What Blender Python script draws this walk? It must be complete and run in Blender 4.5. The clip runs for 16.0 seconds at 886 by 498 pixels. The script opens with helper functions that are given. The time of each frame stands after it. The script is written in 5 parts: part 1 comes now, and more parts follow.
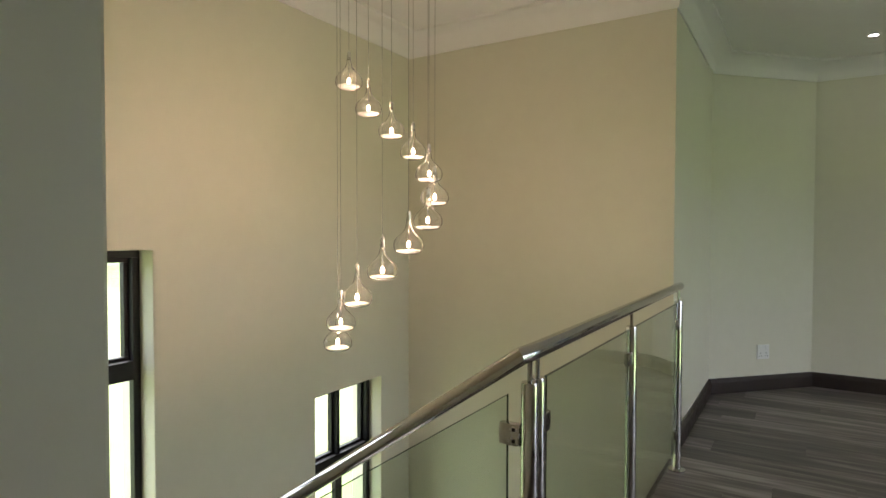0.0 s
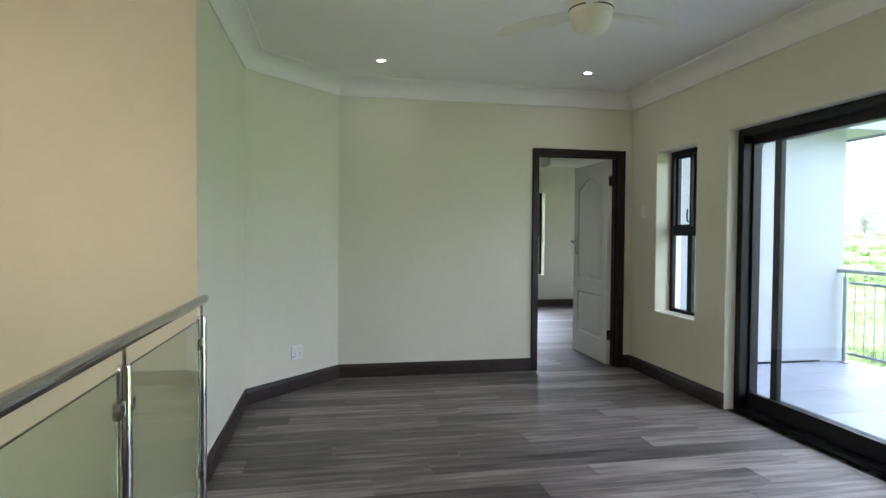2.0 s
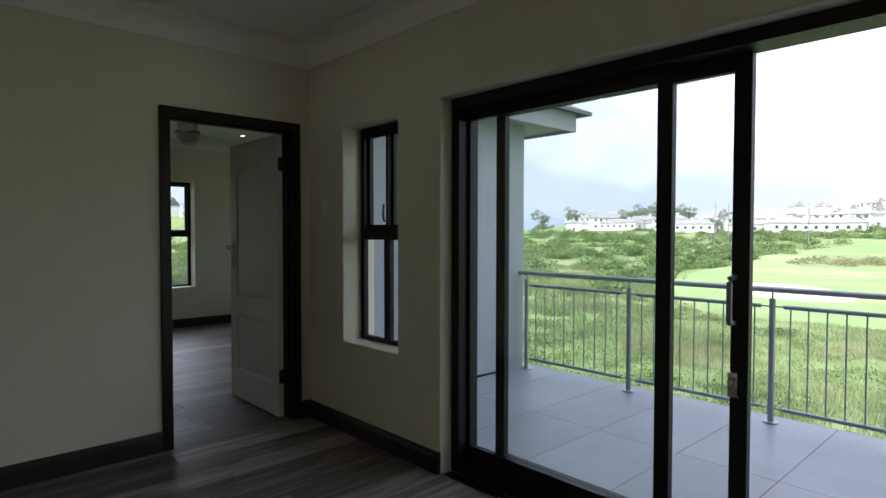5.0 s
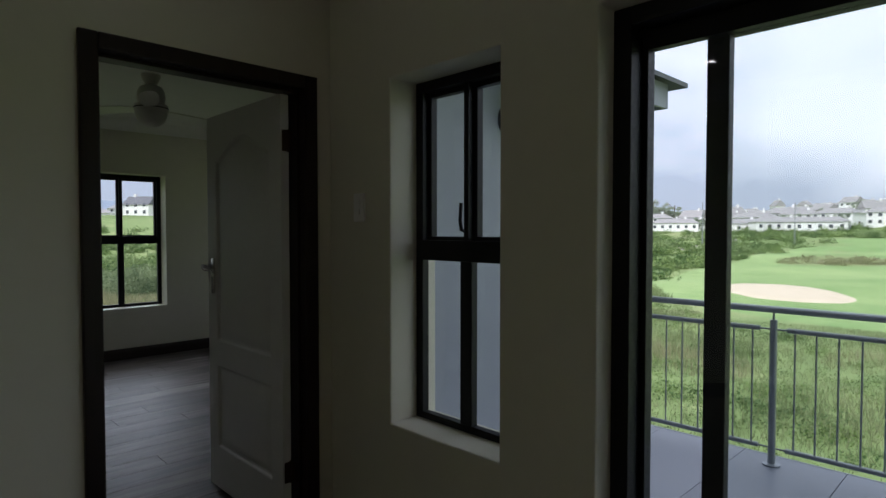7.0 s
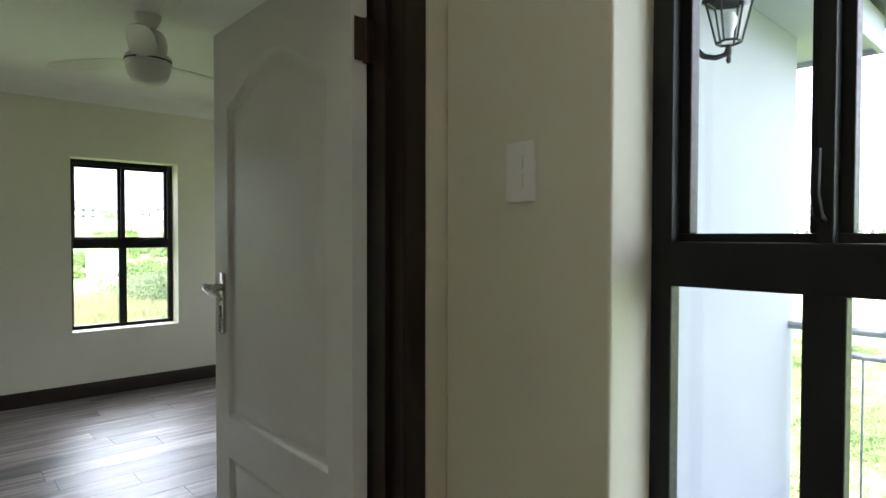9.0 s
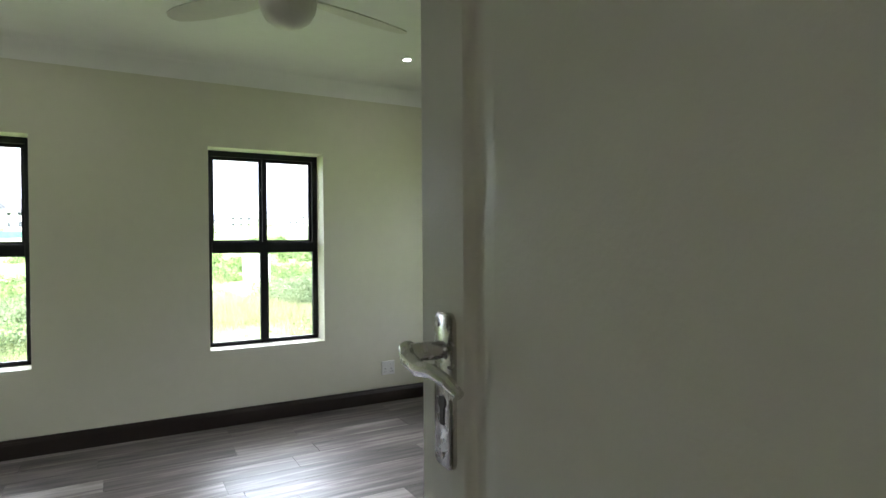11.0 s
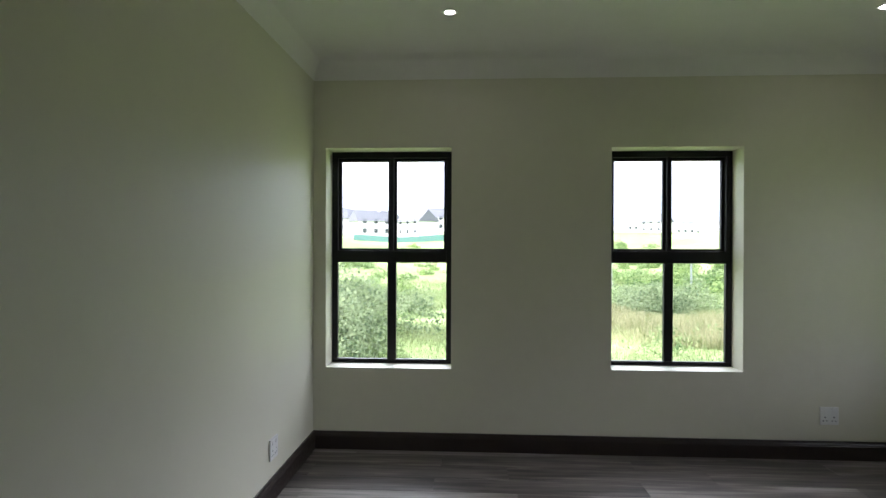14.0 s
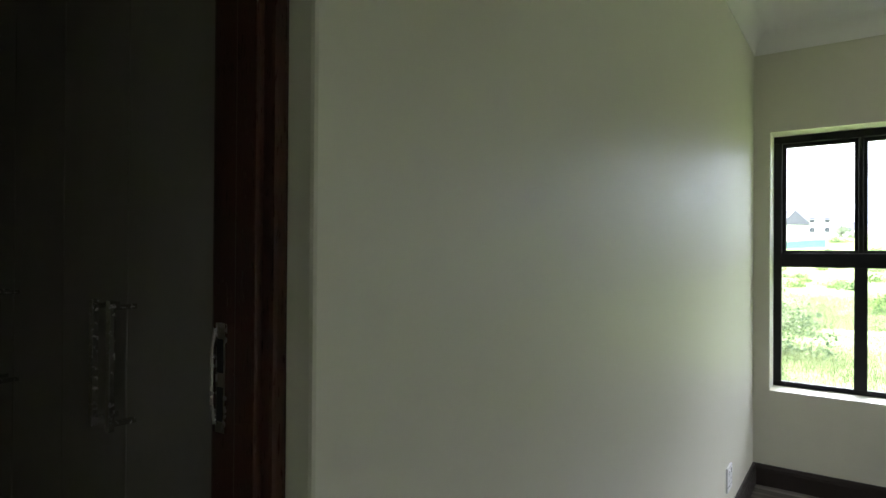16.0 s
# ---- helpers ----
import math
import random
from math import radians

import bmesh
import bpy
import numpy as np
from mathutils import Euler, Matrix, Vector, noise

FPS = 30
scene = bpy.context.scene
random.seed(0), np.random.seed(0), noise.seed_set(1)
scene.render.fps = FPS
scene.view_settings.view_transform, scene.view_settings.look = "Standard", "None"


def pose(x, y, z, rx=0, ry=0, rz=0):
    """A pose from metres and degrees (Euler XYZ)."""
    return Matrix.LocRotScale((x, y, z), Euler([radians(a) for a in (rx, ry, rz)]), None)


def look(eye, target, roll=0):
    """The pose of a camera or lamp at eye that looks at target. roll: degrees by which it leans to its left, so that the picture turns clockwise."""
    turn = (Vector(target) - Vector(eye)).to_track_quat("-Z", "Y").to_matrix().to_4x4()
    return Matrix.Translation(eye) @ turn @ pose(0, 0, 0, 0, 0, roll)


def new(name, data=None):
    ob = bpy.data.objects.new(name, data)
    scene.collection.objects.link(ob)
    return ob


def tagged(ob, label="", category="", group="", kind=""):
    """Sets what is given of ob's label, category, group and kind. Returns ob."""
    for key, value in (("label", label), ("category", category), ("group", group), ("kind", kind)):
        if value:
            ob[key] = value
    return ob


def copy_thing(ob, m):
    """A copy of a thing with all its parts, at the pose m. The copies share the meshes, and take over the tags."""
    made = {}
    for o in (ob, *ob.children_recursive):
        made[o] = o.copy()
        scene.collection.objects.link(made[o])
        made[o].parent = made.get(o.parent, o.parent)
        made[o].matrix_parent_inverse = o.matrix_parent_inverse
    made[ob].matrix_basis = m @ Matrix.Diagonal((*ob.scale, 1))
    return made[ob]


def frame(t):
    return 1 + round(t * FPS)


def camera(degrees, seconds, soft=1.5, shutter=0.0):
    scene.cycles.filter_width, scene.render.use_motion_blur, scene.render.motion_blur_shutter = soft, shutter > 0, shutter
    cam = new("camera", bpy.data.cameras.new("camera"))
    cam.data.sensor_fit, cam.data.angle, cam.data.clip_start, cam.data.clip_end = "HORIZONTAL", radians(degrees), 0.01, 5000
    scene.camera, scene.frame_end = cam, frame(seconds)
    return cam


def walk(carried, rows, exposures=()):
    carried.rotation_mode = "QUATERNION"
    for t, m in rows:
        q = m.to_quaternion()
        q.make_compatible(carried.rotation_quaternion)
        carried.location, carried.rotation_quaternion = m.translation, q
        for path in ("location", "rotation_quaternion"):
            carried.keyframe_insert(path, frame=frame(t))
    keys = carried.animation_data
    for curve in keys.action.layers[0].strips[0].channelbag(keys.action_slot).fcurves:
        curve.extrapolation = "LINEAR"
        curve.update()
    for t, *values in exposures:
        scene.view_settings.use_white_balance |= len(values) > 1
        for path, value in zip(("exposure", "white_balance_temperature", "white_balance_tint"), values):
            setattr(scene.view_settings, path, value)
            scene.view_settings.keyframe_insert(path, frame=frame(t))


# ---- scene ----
cam = camera(74.8, 16.0)

PATH = [
    (0, (-2.904, -5.675, 1.257), (-3.955, -3.974, 1.205), 0.1),
    (0.5, (-2.955, -5.576, 1.272), (-3.676, -3.711, 1.216), 0.3),
    (1, (-2.966, -5.47, 1.281), (-3.265, -3.493, 1.225), 0.4),
    (1.5, (-2.914, -5.343, 1.29), (-2.842, -3.345, 1.234), 0.4),
    (2, (-2.852, -5.229, 1.294), (-2.483, -3.265, 1.241), 0.4),
    (2.5, (-2.8, -5.071, 1.287), (-2.13, -3.187, 1.24), 0.4),
    (3, (-2.748, -4.901, 1.283), (-1.798, -3.142, 1.238), 0.2),
    (3.5, (-2.622, -4.647, 1.294), (-1.485, -3.002, 1.245), 0.1),
    (6, (-1.832, -3.029, 1.388), (-0.436, -1.598, 1.322), 0.1),
    (6.5, (-1.68, -2.649, 1.41), (-0.274, -1.229, 1.341), 0.1),
    (7, (-1.521, -2.304, 1.411), (-0.121, -0.876, 1.35), -0.0),
    (7.5, (-1.352, -1.987, 1.396), (0.039, -0.552, 1.342), 0.1),
    (8, (-1.189, -1.665, 1.389), (0.194, -0.221, 1.347), 0.3),
    (8.5, (-1.059, -1.335, 1.392), (0.305, 0.126, 1.344), 0.1),
    (9, (-0.919, -1.011, 1.384), (0.419, 0.474, 1.339), 0.1),
    (11.5, (-0.547, 0.402, 1.352), (0.307, 2.21, 1.327), -0.3),
    (12, (-0.594, 0.535, 1.348), (0.13, 2.399, 1.329), -0.1),
    (12.5, (-0.643, 0.621, 1.343), (-0.078, 2.54, 1.334), -0.1),
    (13, (-0.721, 0.676, 1.347), (-0.357, 2.643, 1.343), 0.0),
    (13.5, (-0.81, 0.732, 1.371), (-0.655, 2.725, 1.363), 0.2),
    (14, (-0.889, 0.781, 1.379), (-0.999, 2.778, 1.371), 0.2),
    (14.5, (-0.884, 0.816, 1.389), (-1.361, 2.758, 1.371), 0.2),
    (15, (-1.047, 0.828, 1.357), (-1.837, 2.665, 1.355), 0.4),
    (15.5, (-1.254, 0.817, 1.345), (-2.254, 2.549, 1.356), 0.7),
    (16, (-1.486, 0.848, 1.342), (-2.652, 2.472, 1.352), 0.4),
]
EXPOSURES = [(0, 1.6, 6400, 16), (1, 1.9, 6200, 16), (1.5, 2.05, 5950, 18), (2, 2.15, 5750, 19), (2.5, 2.2, 5700, 19), (3, 1.88, 5750, 20), (3.5, 1.3, 5800, 22), (4.6, 0.45, 5950, 19), (5.8, -0.25, 6100, 17), (7, -0.45, 6050, 18), (7.6, 0.6, 5950, 18), (8, 1.15, 6050, 18), (8.5, 1.68, 6150, 18), (9, 2.05, 6150, 18), (11.3, 2.2, 6150, 16), (12, 1.95, 6150, 16), (13, 1.65, 6150, 18), (13.6, 1.47, 6150, 18), (14.5, 1.47, 6150, 19), (15.3, 1.72, 6150, 19), (16, 2.05, 6150, 18)]
walk(cam, [(t, look(eye, target, roll)) for t, eye, target, roll in PATH], EXPOSURES)

# ---- world, sun, sky ----
world = bpy.data.worlds.new("world")
scene.world = world
world.use_nodes = True
wt = world.node_tree
wn, wl = wt.nodes, wt.links
wn.clear()
SUN_EL, SUN_AZ = radians(48), radians(268)
sky = wn.new("ShaderNodeTexSky")
sky.sky_type = "NISHITA"
sky.sun_disc = False
sky.sun_elevation, sky.sun_rotation = SUN_EL, SUN_AZ
sky.air_density, sky.dust_density = 1.2, 2.0
coords = wn.new("ShaderNodeTexCoord")
stretch = wn.new("ShaderNodeMapping")
stretch.inputs["Scale"].default_value = (1.5, 1.5, 3.2)
clouds = wn.new("ShaderNodeTexNoise")
clouds.inputs["Scale"].default_value, clouds.inputs["Detail"].default_value, clouds.inputs["Roughness"].default_value = 1.3, 6, 0.55
cloud_tone = wn.new("ShaderNodeValToRGB")
cloud_tone.color_ramp.elements[0].position, cloud_tone.color_ramp.elements[0].color = 0.30, (6.1, 6.9, 8.2, 1)
cloud_tone.color_ramp.elements[1].position, cloud_tone.color_ramp.elements[1].color = 0.56, (12.6, 13.1, 13.8, 1)
cover = wn.new("ShaderNodeMix")
cover.data_type = "RGBA"
cover.inputs["Factor"].default_value = 0.85
back = wn.new("ShaderNodeBackground")
back.inputs["Strength"].default_value = 0.14
wout = wn.new("ShaderNodeOutputWorld")
wl.new(coords.outputs["Generated"], stretch.inputs["Vector"])
wl.new(stretch.outputs[0], clouds.inputs["Vector"])
up = wn.new("ShaderNodeSeparateXYZ")
rise = wn.new("ShaderNodeMapRange")
rise.inputs["From Min"].default_value, rise.inputs["From Max"].default_value = 0.03, 0.36
rise.inputs["To Min"].default_value, rise.inputs["To Max"].default_value = -0.17, 0.07
lift = wn.new("ShaderNodeMath")
lift.operation = "ADD"
wl.new(coords.outputs["Generated"], up.inputs[0])
wl.new(up.outputs["Z"], rise.inputs["Value"])
wl.new(clouds.outputs["Fac"], lift.inputs[0])
wl.new(rise.outputs[0], lift.inputs[1])
wl.new(lift.outputs[0], cloud_tone.inputs[0])
wl.new(sky.outputs[0], cover.inputs["A"])
wl.new(cloud_tone.outputs[0], cover.inputs["B"])
wl.new(cover.outputs["Result"], back.inputs[0])
wl.new(back.outputs[0], wout.inputs[0])

sun_data = bpy.data.lights.new("sun", "SUN")
sun_data.energy, sun_data.angle, sun_data.color = 5.0, radians(3), (1.0, 0.96, 0.9)
sun = new("sun", sun_data)
sun_from = Vector((math.sin(SUN_AZ) * math.cos(SUN_EL), math.cos(SUN_AZ) * math.cos(SUN_EL), math.sin(SUN_EL)))
sun.matrix_world = look(sun_from * 60, (0, 0, 0))

# Daylight of the high sky entering by the bedroom windows: a lamp in each opening, slanting down into the room.
for x, y, across, turn in ((-1.476, 4.80, 0.78, 0), (0.446, 4.80, 0.78, 0), (2.29, 3.76, 0.83, -90)):
    pane_light = bpy.data.lights.new("window_daylight", "AREA")
    pane_light.shape, pane_light.size, pane_light.size_y, pane_light.spread = "RECTANGLE", across, 1.36, radians(40)
    pane_light.energy, pane_light.color = 1.9, (0.86, 0.94, 1.0)
    new("window_daylight", pane_light).matrix_world = pose(x, y, 1.30, 0, 0, turn) @ pose(0, 0, 0, -60)


# ---- materials ----
def nodes_of(name):
    m = bpy.data.materials.new(name)
    m.use_nodes = True
    t = m.node_tree
    return m, t.nodes, t.links, t.nodes["Principled BSDF"]


def surface(name, low, high, scale=6.0, rough=(0.4, 0.6), bump=0.0, bump_scale=200.0, metal=0.0, stretch3=(1, 1, 1), per_object=0.0, coat=0.0, spec=0.5):
    """Two colours mixed by noise at two scales, with roughness variation and fine relief."""
    m, n, l, b = nodes_of(name)
    tc = n.new("ShaderNodeTexCoord")
    mp = n.new("ShaderNodeMapping")
    mp.inputs["Scale"].default_value = stretch3
    l.new(tc.outputs["Object"], mp.inputs["Vector"])
    vec = mp.outputs[0]
    info = n.new("ShaderNodeObjectInfo")
    if per_object:
        add = n.new("ShaderNodeVectorMath")
        add.operation = "MULTIPLY_ADD"
        add.inputs[1].default_value = (37, 53, 71)
        l.new(info.outputs["Random"], add.inputs[0])
        l.new(vec, add.inputs[2])
        vec = add.outputs[0]
    big = n.new("ShaderNodeTexNoise")
    big.inputs["Scale"].default_value, big.inputs["Detail"].default_value = scale, 5
    l.new(vec, big.inputs["Vector"])
    fine = n.new("ShaderNodeTexNoise")
    fine.inputs["Scale"].default_value, fine.inputs["Detail"].default_value = scale * 9, 4
    l.new(vec, fine.inputs["Vector"])
    both = n.new("ShaderNodeMath")
    both.operation = "MULTIPLY_ADD"
    both.inputs[1].default_value = 0.4
    l.new(fine.outputs["Fac"], both.inputs[0])
    half = n.new("ShaderNodeMath")
    half.operation = "MULTIPLY"
    half.inputs[1].default_value = 0.6
    l.new(big.outputs["Fac"], half.inputs[0])
    l.new(half.outputs[0], both.inputs[2])
    fac = both.outputs[0]
    if per_object:
        sh = n.new("ShaderNodeMath")
        sh.operation = "MULTIPLY_ADD"
        sh.inputs[1].default_value = per_object
        l.new(info.outputs["Random"], sh.inputs[0])
        l.new(fac, sh.inputs[2])
        sub = n.new("ShaderNodeMath")
        sub.operation = "SUBTRACT"
        sub.inputs[1].default_value = per_object / 2
        l.new(sh.outputs[0], sub.inputs[0])
        fac = sub.outputs[0]
    ramp = n.new("ShaderNodeValToRGB")
    ramp.color_ramp.elements[0].position, ramp.color_ramp.elements[1].position = 0.3, 0.7
    ramp.color_ramp.elements[0].color, ramp.color_ramp.elements[1].color = (*low, 1), (*high, 1)
    l.new(fac, ramp.inputs[0])
    l.new(ramp.outputs[0], b.inputs["Base Color"])
    rr = n.new("ShaderNodeMapRange")
    rr.inputs["From Min"].default_value, rr.inputs["From Max"].default_value = 0.3, 0.7
    rr.inputs["To Min"].default_value, rr.inputs["To Max"].default_value = rough
    l.new(fine.outputs["Fac"], rr.inputs["Value"])
    l.new(rr.outputs[0], b.inputs["Roughness"])
    b.inputs["Metallic"].default_value = metal
    b.inputs["Specular IOR Level"].default_value = spec
    b.inputs["Coat Weight"].default_value = coat
    if bump:
        grain = n.new("ShaderNodeTexNoise")
        grain.inputs["Scale"].default_value, grain.inputs["Detail"].default_value = bump_scale, 3
        l.new(vec, grain.inputs["Vector"])
        bp = n.new("ShaderNodeBump")
        bp.inputs["Strength"].default_value, bp.inputs["Distance"].default_value = bump, 0.003
        l.new(grain.outputs["Fac"], bp.inputs["Height"])
        l.new(bp.outputs[0], b.inputs["Normal"])
    return m


def plank_material():
    m, n, l, b = nodes_of("grey_oak_laminate")
    tc = n.new("ShaderNodeTexCoord")
    info = n.new("ShaderNodeObjectInfo")
    add = n.new("ShaderNodeVectorMath")
    add.operation = "MULTIPLY_ADD"
    add.inputs[1].default_value = (61, 43, 29)
    l.new(info.outputs["Random"], add.inputs[0])
    l.new(tc.outputs["Object"], add.inputs[2])
    mp = n.new("ShaderNodeMapping")
    mp.inputs["Scale"].default_value = (1.2, 16, 16)
    l.new(add.outputs[0], mp.inputs["Vector"])
    grain = n.new("ShaderNodeTexNoise")
    grain.inputs["Scale"].default_value, grain.inputs["Detail"].default_value, grain.inputs["Distortion"].default_value = 1.6, 7, 0.6
    l.new(mp.outputs[0], grain.inputs["Vector"])
    mp2 = n.new("ShaderNodeMapping")
    mp2.inputs["Scale"].default_value = (0.8, 3.5, 3)
    l.new(add.outputs[0], mp2.inputs["Vector"])
    broad = n.new("ShaderNodeTexNoise")
    broad.inputs["Scale"].default_value, broad.inputs["Detail"].default_value = 1.5, 3
    l.new(mp2.outputs[0], broad.inputs["Vector"])
    mix = n.new("ShaderNodeMath")
    mix.operation = "MULTIPLY_ADD"
    mix.inputs[1].default_value = 0.68
    l.new(grain.outputs["Fac"], mix.inputs[0])
    sc = n.new("ShaderNodeMath")
    sc.operation = "MULTIPLY"
    sc.inputs[1].default_value = 0.36
    l.new(broad.outputs["Fac"], sc.inputs[0])
    l.new(sc.outputs[0], mix.inputs[2])
    tone = n.new("ShaderNodeMath")
    tone.operation = "MULTIPLY_ADD"
    tone.inputs[1].default_value = 0.20
    l.new(info.outputs["Random"], tone.inputs[0])
    l.new(mix.outputs[0], tone.inputs[2])
    ramp = n.new("ShaderNodeValToRGB")
    e = ramp.color_ramp.elements
    e[0].position, e[0].color = 0.44, (0.040, 0.033, 0.031, 1)
    e[1].position, e[1].color = 0.80, (0.33, 0.295, 0.268, 1)
    mid = e.new(0.6)
    mid.color = (0.124, 0.104, 0.094, 1)
    l.new(tone.outputs[0], ramp.inputs[0])
    l.new(ramp.outputs[0], b.inputs["Base Color"])
    rr = n.new("ShaderNodeMapRange")
    rr.inputs["To Min"].default_value, rr.inputs["To Max"].default_value = 0.34, 0.55
    l.new(grain.outputs["Fac"], rr.inputs["Value"])
    l.new(rr.outputs[0], b.inputs["Roughness"])
    bp = n.new("ShaderNodeBump")
    bp.inputs["Strength"].default_value, bp.inputs["Distance"].default_value = 0.25, 0.001
    l.new(grain.outputs["Fac"], bp.inputs["Height"])
    l.new(bp.outputs[0], b.inputs["Normal"])
    return m


def glass_material(name, tint):
    m, n, l, b = nodes_of(name)
    n.remove(b)
    clear = n.new("ShaderNodeBsdfTransparent")
    clear.inputs[0].default_value = (*tint, 1)
    gloss = n.new("ShaderNodeBsdfGlossy")
    gloss.inputs["Roughness"].default_value = 0.02
    face = n.new("ShaderNodeLayerWeight")
    face.inputs["Blend"].default_value = 0.5
    steep = n.new("ShaderNodeMath")
    steep.operation = "POWER"
    steep.inputs[1].default_value = 5.0
    fr = n.new("ShaderNodeMath")
    fr.operation = "MULTIPLY_ADD"
    fr.inputs[1].default_value, fr.inputs[2].default_value = 0.9, 0.035
    l.new(face.outputs["Facing"], steep.inputs[0])
    l.new(steep.outputs[0], fr.inputs[0])
    mix = n.new("ShaderNodeMixShader")
    l.new(fr.outputs[0], mix.inputs[0])
    l.new(clear.outputs[0], mix.inputs[1])
    l.new(gloss.outputs[0], mix.inputs[2])
    l.new(mix.outputs[0], n["Material Output"].inputs[0])
    return m


def glow(name, colour, strength):
    m, n, l, b = nodes_of(name)
    b.inputs["Base Color"].default_value = (*colour, 1)
    b.inputs["Emission Color"].default_value = (*colour, 1)
    b.inputs["Emission Strength"].default_value = strength
    return m


def leaf_material(name, low, high, rough=0.6, clump=0.3):
    m, n, l, b = nodes_of(name)
    geo = n.new("ShaderNodeNewGeometry")
    tc = n.new("ShaderNodeTexCoord")
    patch = n.new("ShaderNodeTexNoise")
    patch.inputs["Scale"].default_value, patch.inputs["Detail"].default_value = clump, 4
    l.new(tc.outputs["Object"], patch.inputs["Vector"])
    mix = n.new("ShaderNodeMath")
    mix.operation = "MULTIPLY_ADD"
    mix.inputs[1].default_value = 0.4
    l.new(geo.outputs["Random Per Island"], mix.inputs[0])
    l.new(patch.outputs["Fac"], mix.inputs[2])
    ramp = n.new("ShaderNodeValToRGB")
    ramp.color_ramp.elements[0].position, ramp.color_ramp.elements[1].position = 0.5, 0.9
    ramp.color_ramp.elements[0].color, ramp.color_ramp.elements[1].color = (*low, 1), (*high, 1)
    l.new(mix.outputs[0], ramp.inputs[0])
    l.new(ramp.outputs[0], b.inputs["Base Color"])
    b.inputs["Roughness"].default_value = rough
    b.inputs["Specular IOR Level"].default_value = 0.15
    thin = n.new("ShaderNodeBsdfTranslucent")
    l.new(ramp.outputs[0], thin.inputs["Color"])
    both = n.new("ShaderNodeMixShader")
    both.inputs[0].default_value = 0.42
    l.new(b.outputs[0], both.inputs[1])
    l.new(thin.outputs[0], both.inputs[2])
    l.new(both.outputs[0], n["Material Output"].inputs[0])
    return m


CREAM = surface("cream_wall_paint", (0.665, 0.648, 0.525), (0.71, 0.692, 0.57), 1.3, (0.42, 0.55), 0.04, 260)
CEILING = surface("white_ceiling_paint", (0.84, 0.83, 0.80), (0.885, 0.875, 0.85), 1.1, (0.7, 0.85), 0.08, 220)
# White outside plaster; its bluish shade is put into this darker colour.
OUTER = surface("shade_toned_outside_plaster", (0.30, 0.325, 0.355), (0.36, 0.385, 0.415), 2.0, (0.75, 0.9), 0.3, 160)
DARKWOOD = surface("dark_stained_wood", (0.010, 0.006, 0.005), (0.024, 0.013, 0.009), 5, (0.32, 0.48), 0.1, 90, stretch3=(8, 8, 1), spec=0.35)
REDWOOD = surface("red_brown_stained_wood", (0.035, 0.012, 0.008), (0.085, 0.030, 0.020), 5, (0.25, 0.4), 0.15, 90, stretch3=(8, 8, 1), coat=0.15)
SKIRT = surface("dark_skirting_wood", (0.016, 0.010, 0.008), (0.030, 0.019, 0.015), 4, (0.34, 0.5), 0.1, 90)
DOORWHITE = surface("white_door_enamel", (0.70, 0.70, 0.66), (0.75, 0.75, 0.71), 3, (0.3, 0.42), 0.15, 140)
ALU = surface("charcoal_powder_coat", (0.006, 0.006, 0.008), (0.010, 0.010, 0.012), 8, (0.4, 0.55), 0.06, 400, spec=0.3)
STEEL = surface("polished_steel", (0.50, 0.49, 0.48), (0.60, 0.59, 0.58), 10, (0.07, 0.14), metal=1.0)
GALV = surface("galvanised_steel", (0.26, 0.28, 0.30), (0.37, 0.395, 0.42), 12, (0.35, 0.5), metal=0.75)
CHROME = surface("satin_chrome", (0.60, 0.59, 0.57), (0.72, 0.71, 0.69), 12, (0.18, 0.3), metal=1.0)
CABLE = surface("grey_steel_cable", (0.20, 0.19, 0.17), (0.26, 0.25, 0.22), 30, (0.5, 0.7), metal=0.3)
HINGE = surface("bronze_hinge", (0.05, 0.028, 0.018), (0.09, 0.05, 0.03), 20, (0.35, 0.5), metal=0.6)
TILE = surface("grey_porcelain_tile", (0.20, 0.218, 0.26), (0.275, 0.295, 0.345), 2.2, (0.32, 0.5), 0.05, 150, per_object=0.25)
# Pale so that the unseen void floor reflects light onto the lower walls.
PALETILE = surface("light_bouncing_floor_tile", (0.58, 0.56, 0.52), (0.66, 0.64, 0.60), 2.0, (0.2, 0.35))
GROUT = surface("tile_grout", (0.13, 0.13, 0.135), (0.18, 0.18, 0.18), 20, (0.8, 0.95))
PLASTIC = surface("white_plastic", (0.76, 0.76, 0.74), (0.8, 0.8, 0.78), 10, (0.28, 0.4))
FANWHITE = surface("ivory_fan_enamel", (0.72, 0.70, 0.62), (0.78, 0.76, 0.68), 6, (0.3, 0.42))
SLOT = surface("dark_slot", (0.02, 0.02, 0.02), (0.04, 0.04, 0.04), 10)
CUPBOARD = surface("grey_cupboard_board", (0.40, 0.39, 0.34), (0.47, 0.455, 0.40), 4, (0.32, 0.46), 0.06, 150)
ROOFTILE = surface("grey_roof_tile", (0.10, 0.11, 0.12), (0.2, 0.21, 0.22), 5, (0.7, 0.9), 0.4, 60)
SLATE = surface("slate_roof", (0.24, 0.235, 0.235), (0.36, 0.35, 0.34), 2, (0.7, 0.9))
DARKSLATE = surface("dark_slate_roof", (0.10, 0.105, 0.12), (0.17, 0.175, 0.19), 2, (0.7, 0.9))
HOUSEWHITE = surface("house_plaster", (0.76, 0.755, 0.74), (0.84, 0.835, 0.82), 0.4, (0.8, 0.9))
FARGLASS = surface("far_window_glass", (0.05, 0.06, 0.07), (0.09, 0.1, 0.11), 1, (0.1, 0.2))
IRON = surface("black_cast_iron", (0.012, 0.012, 0.013), (0.025, 0.025, 0.026), 20, (0.45, 0.6), 0.3, 200)
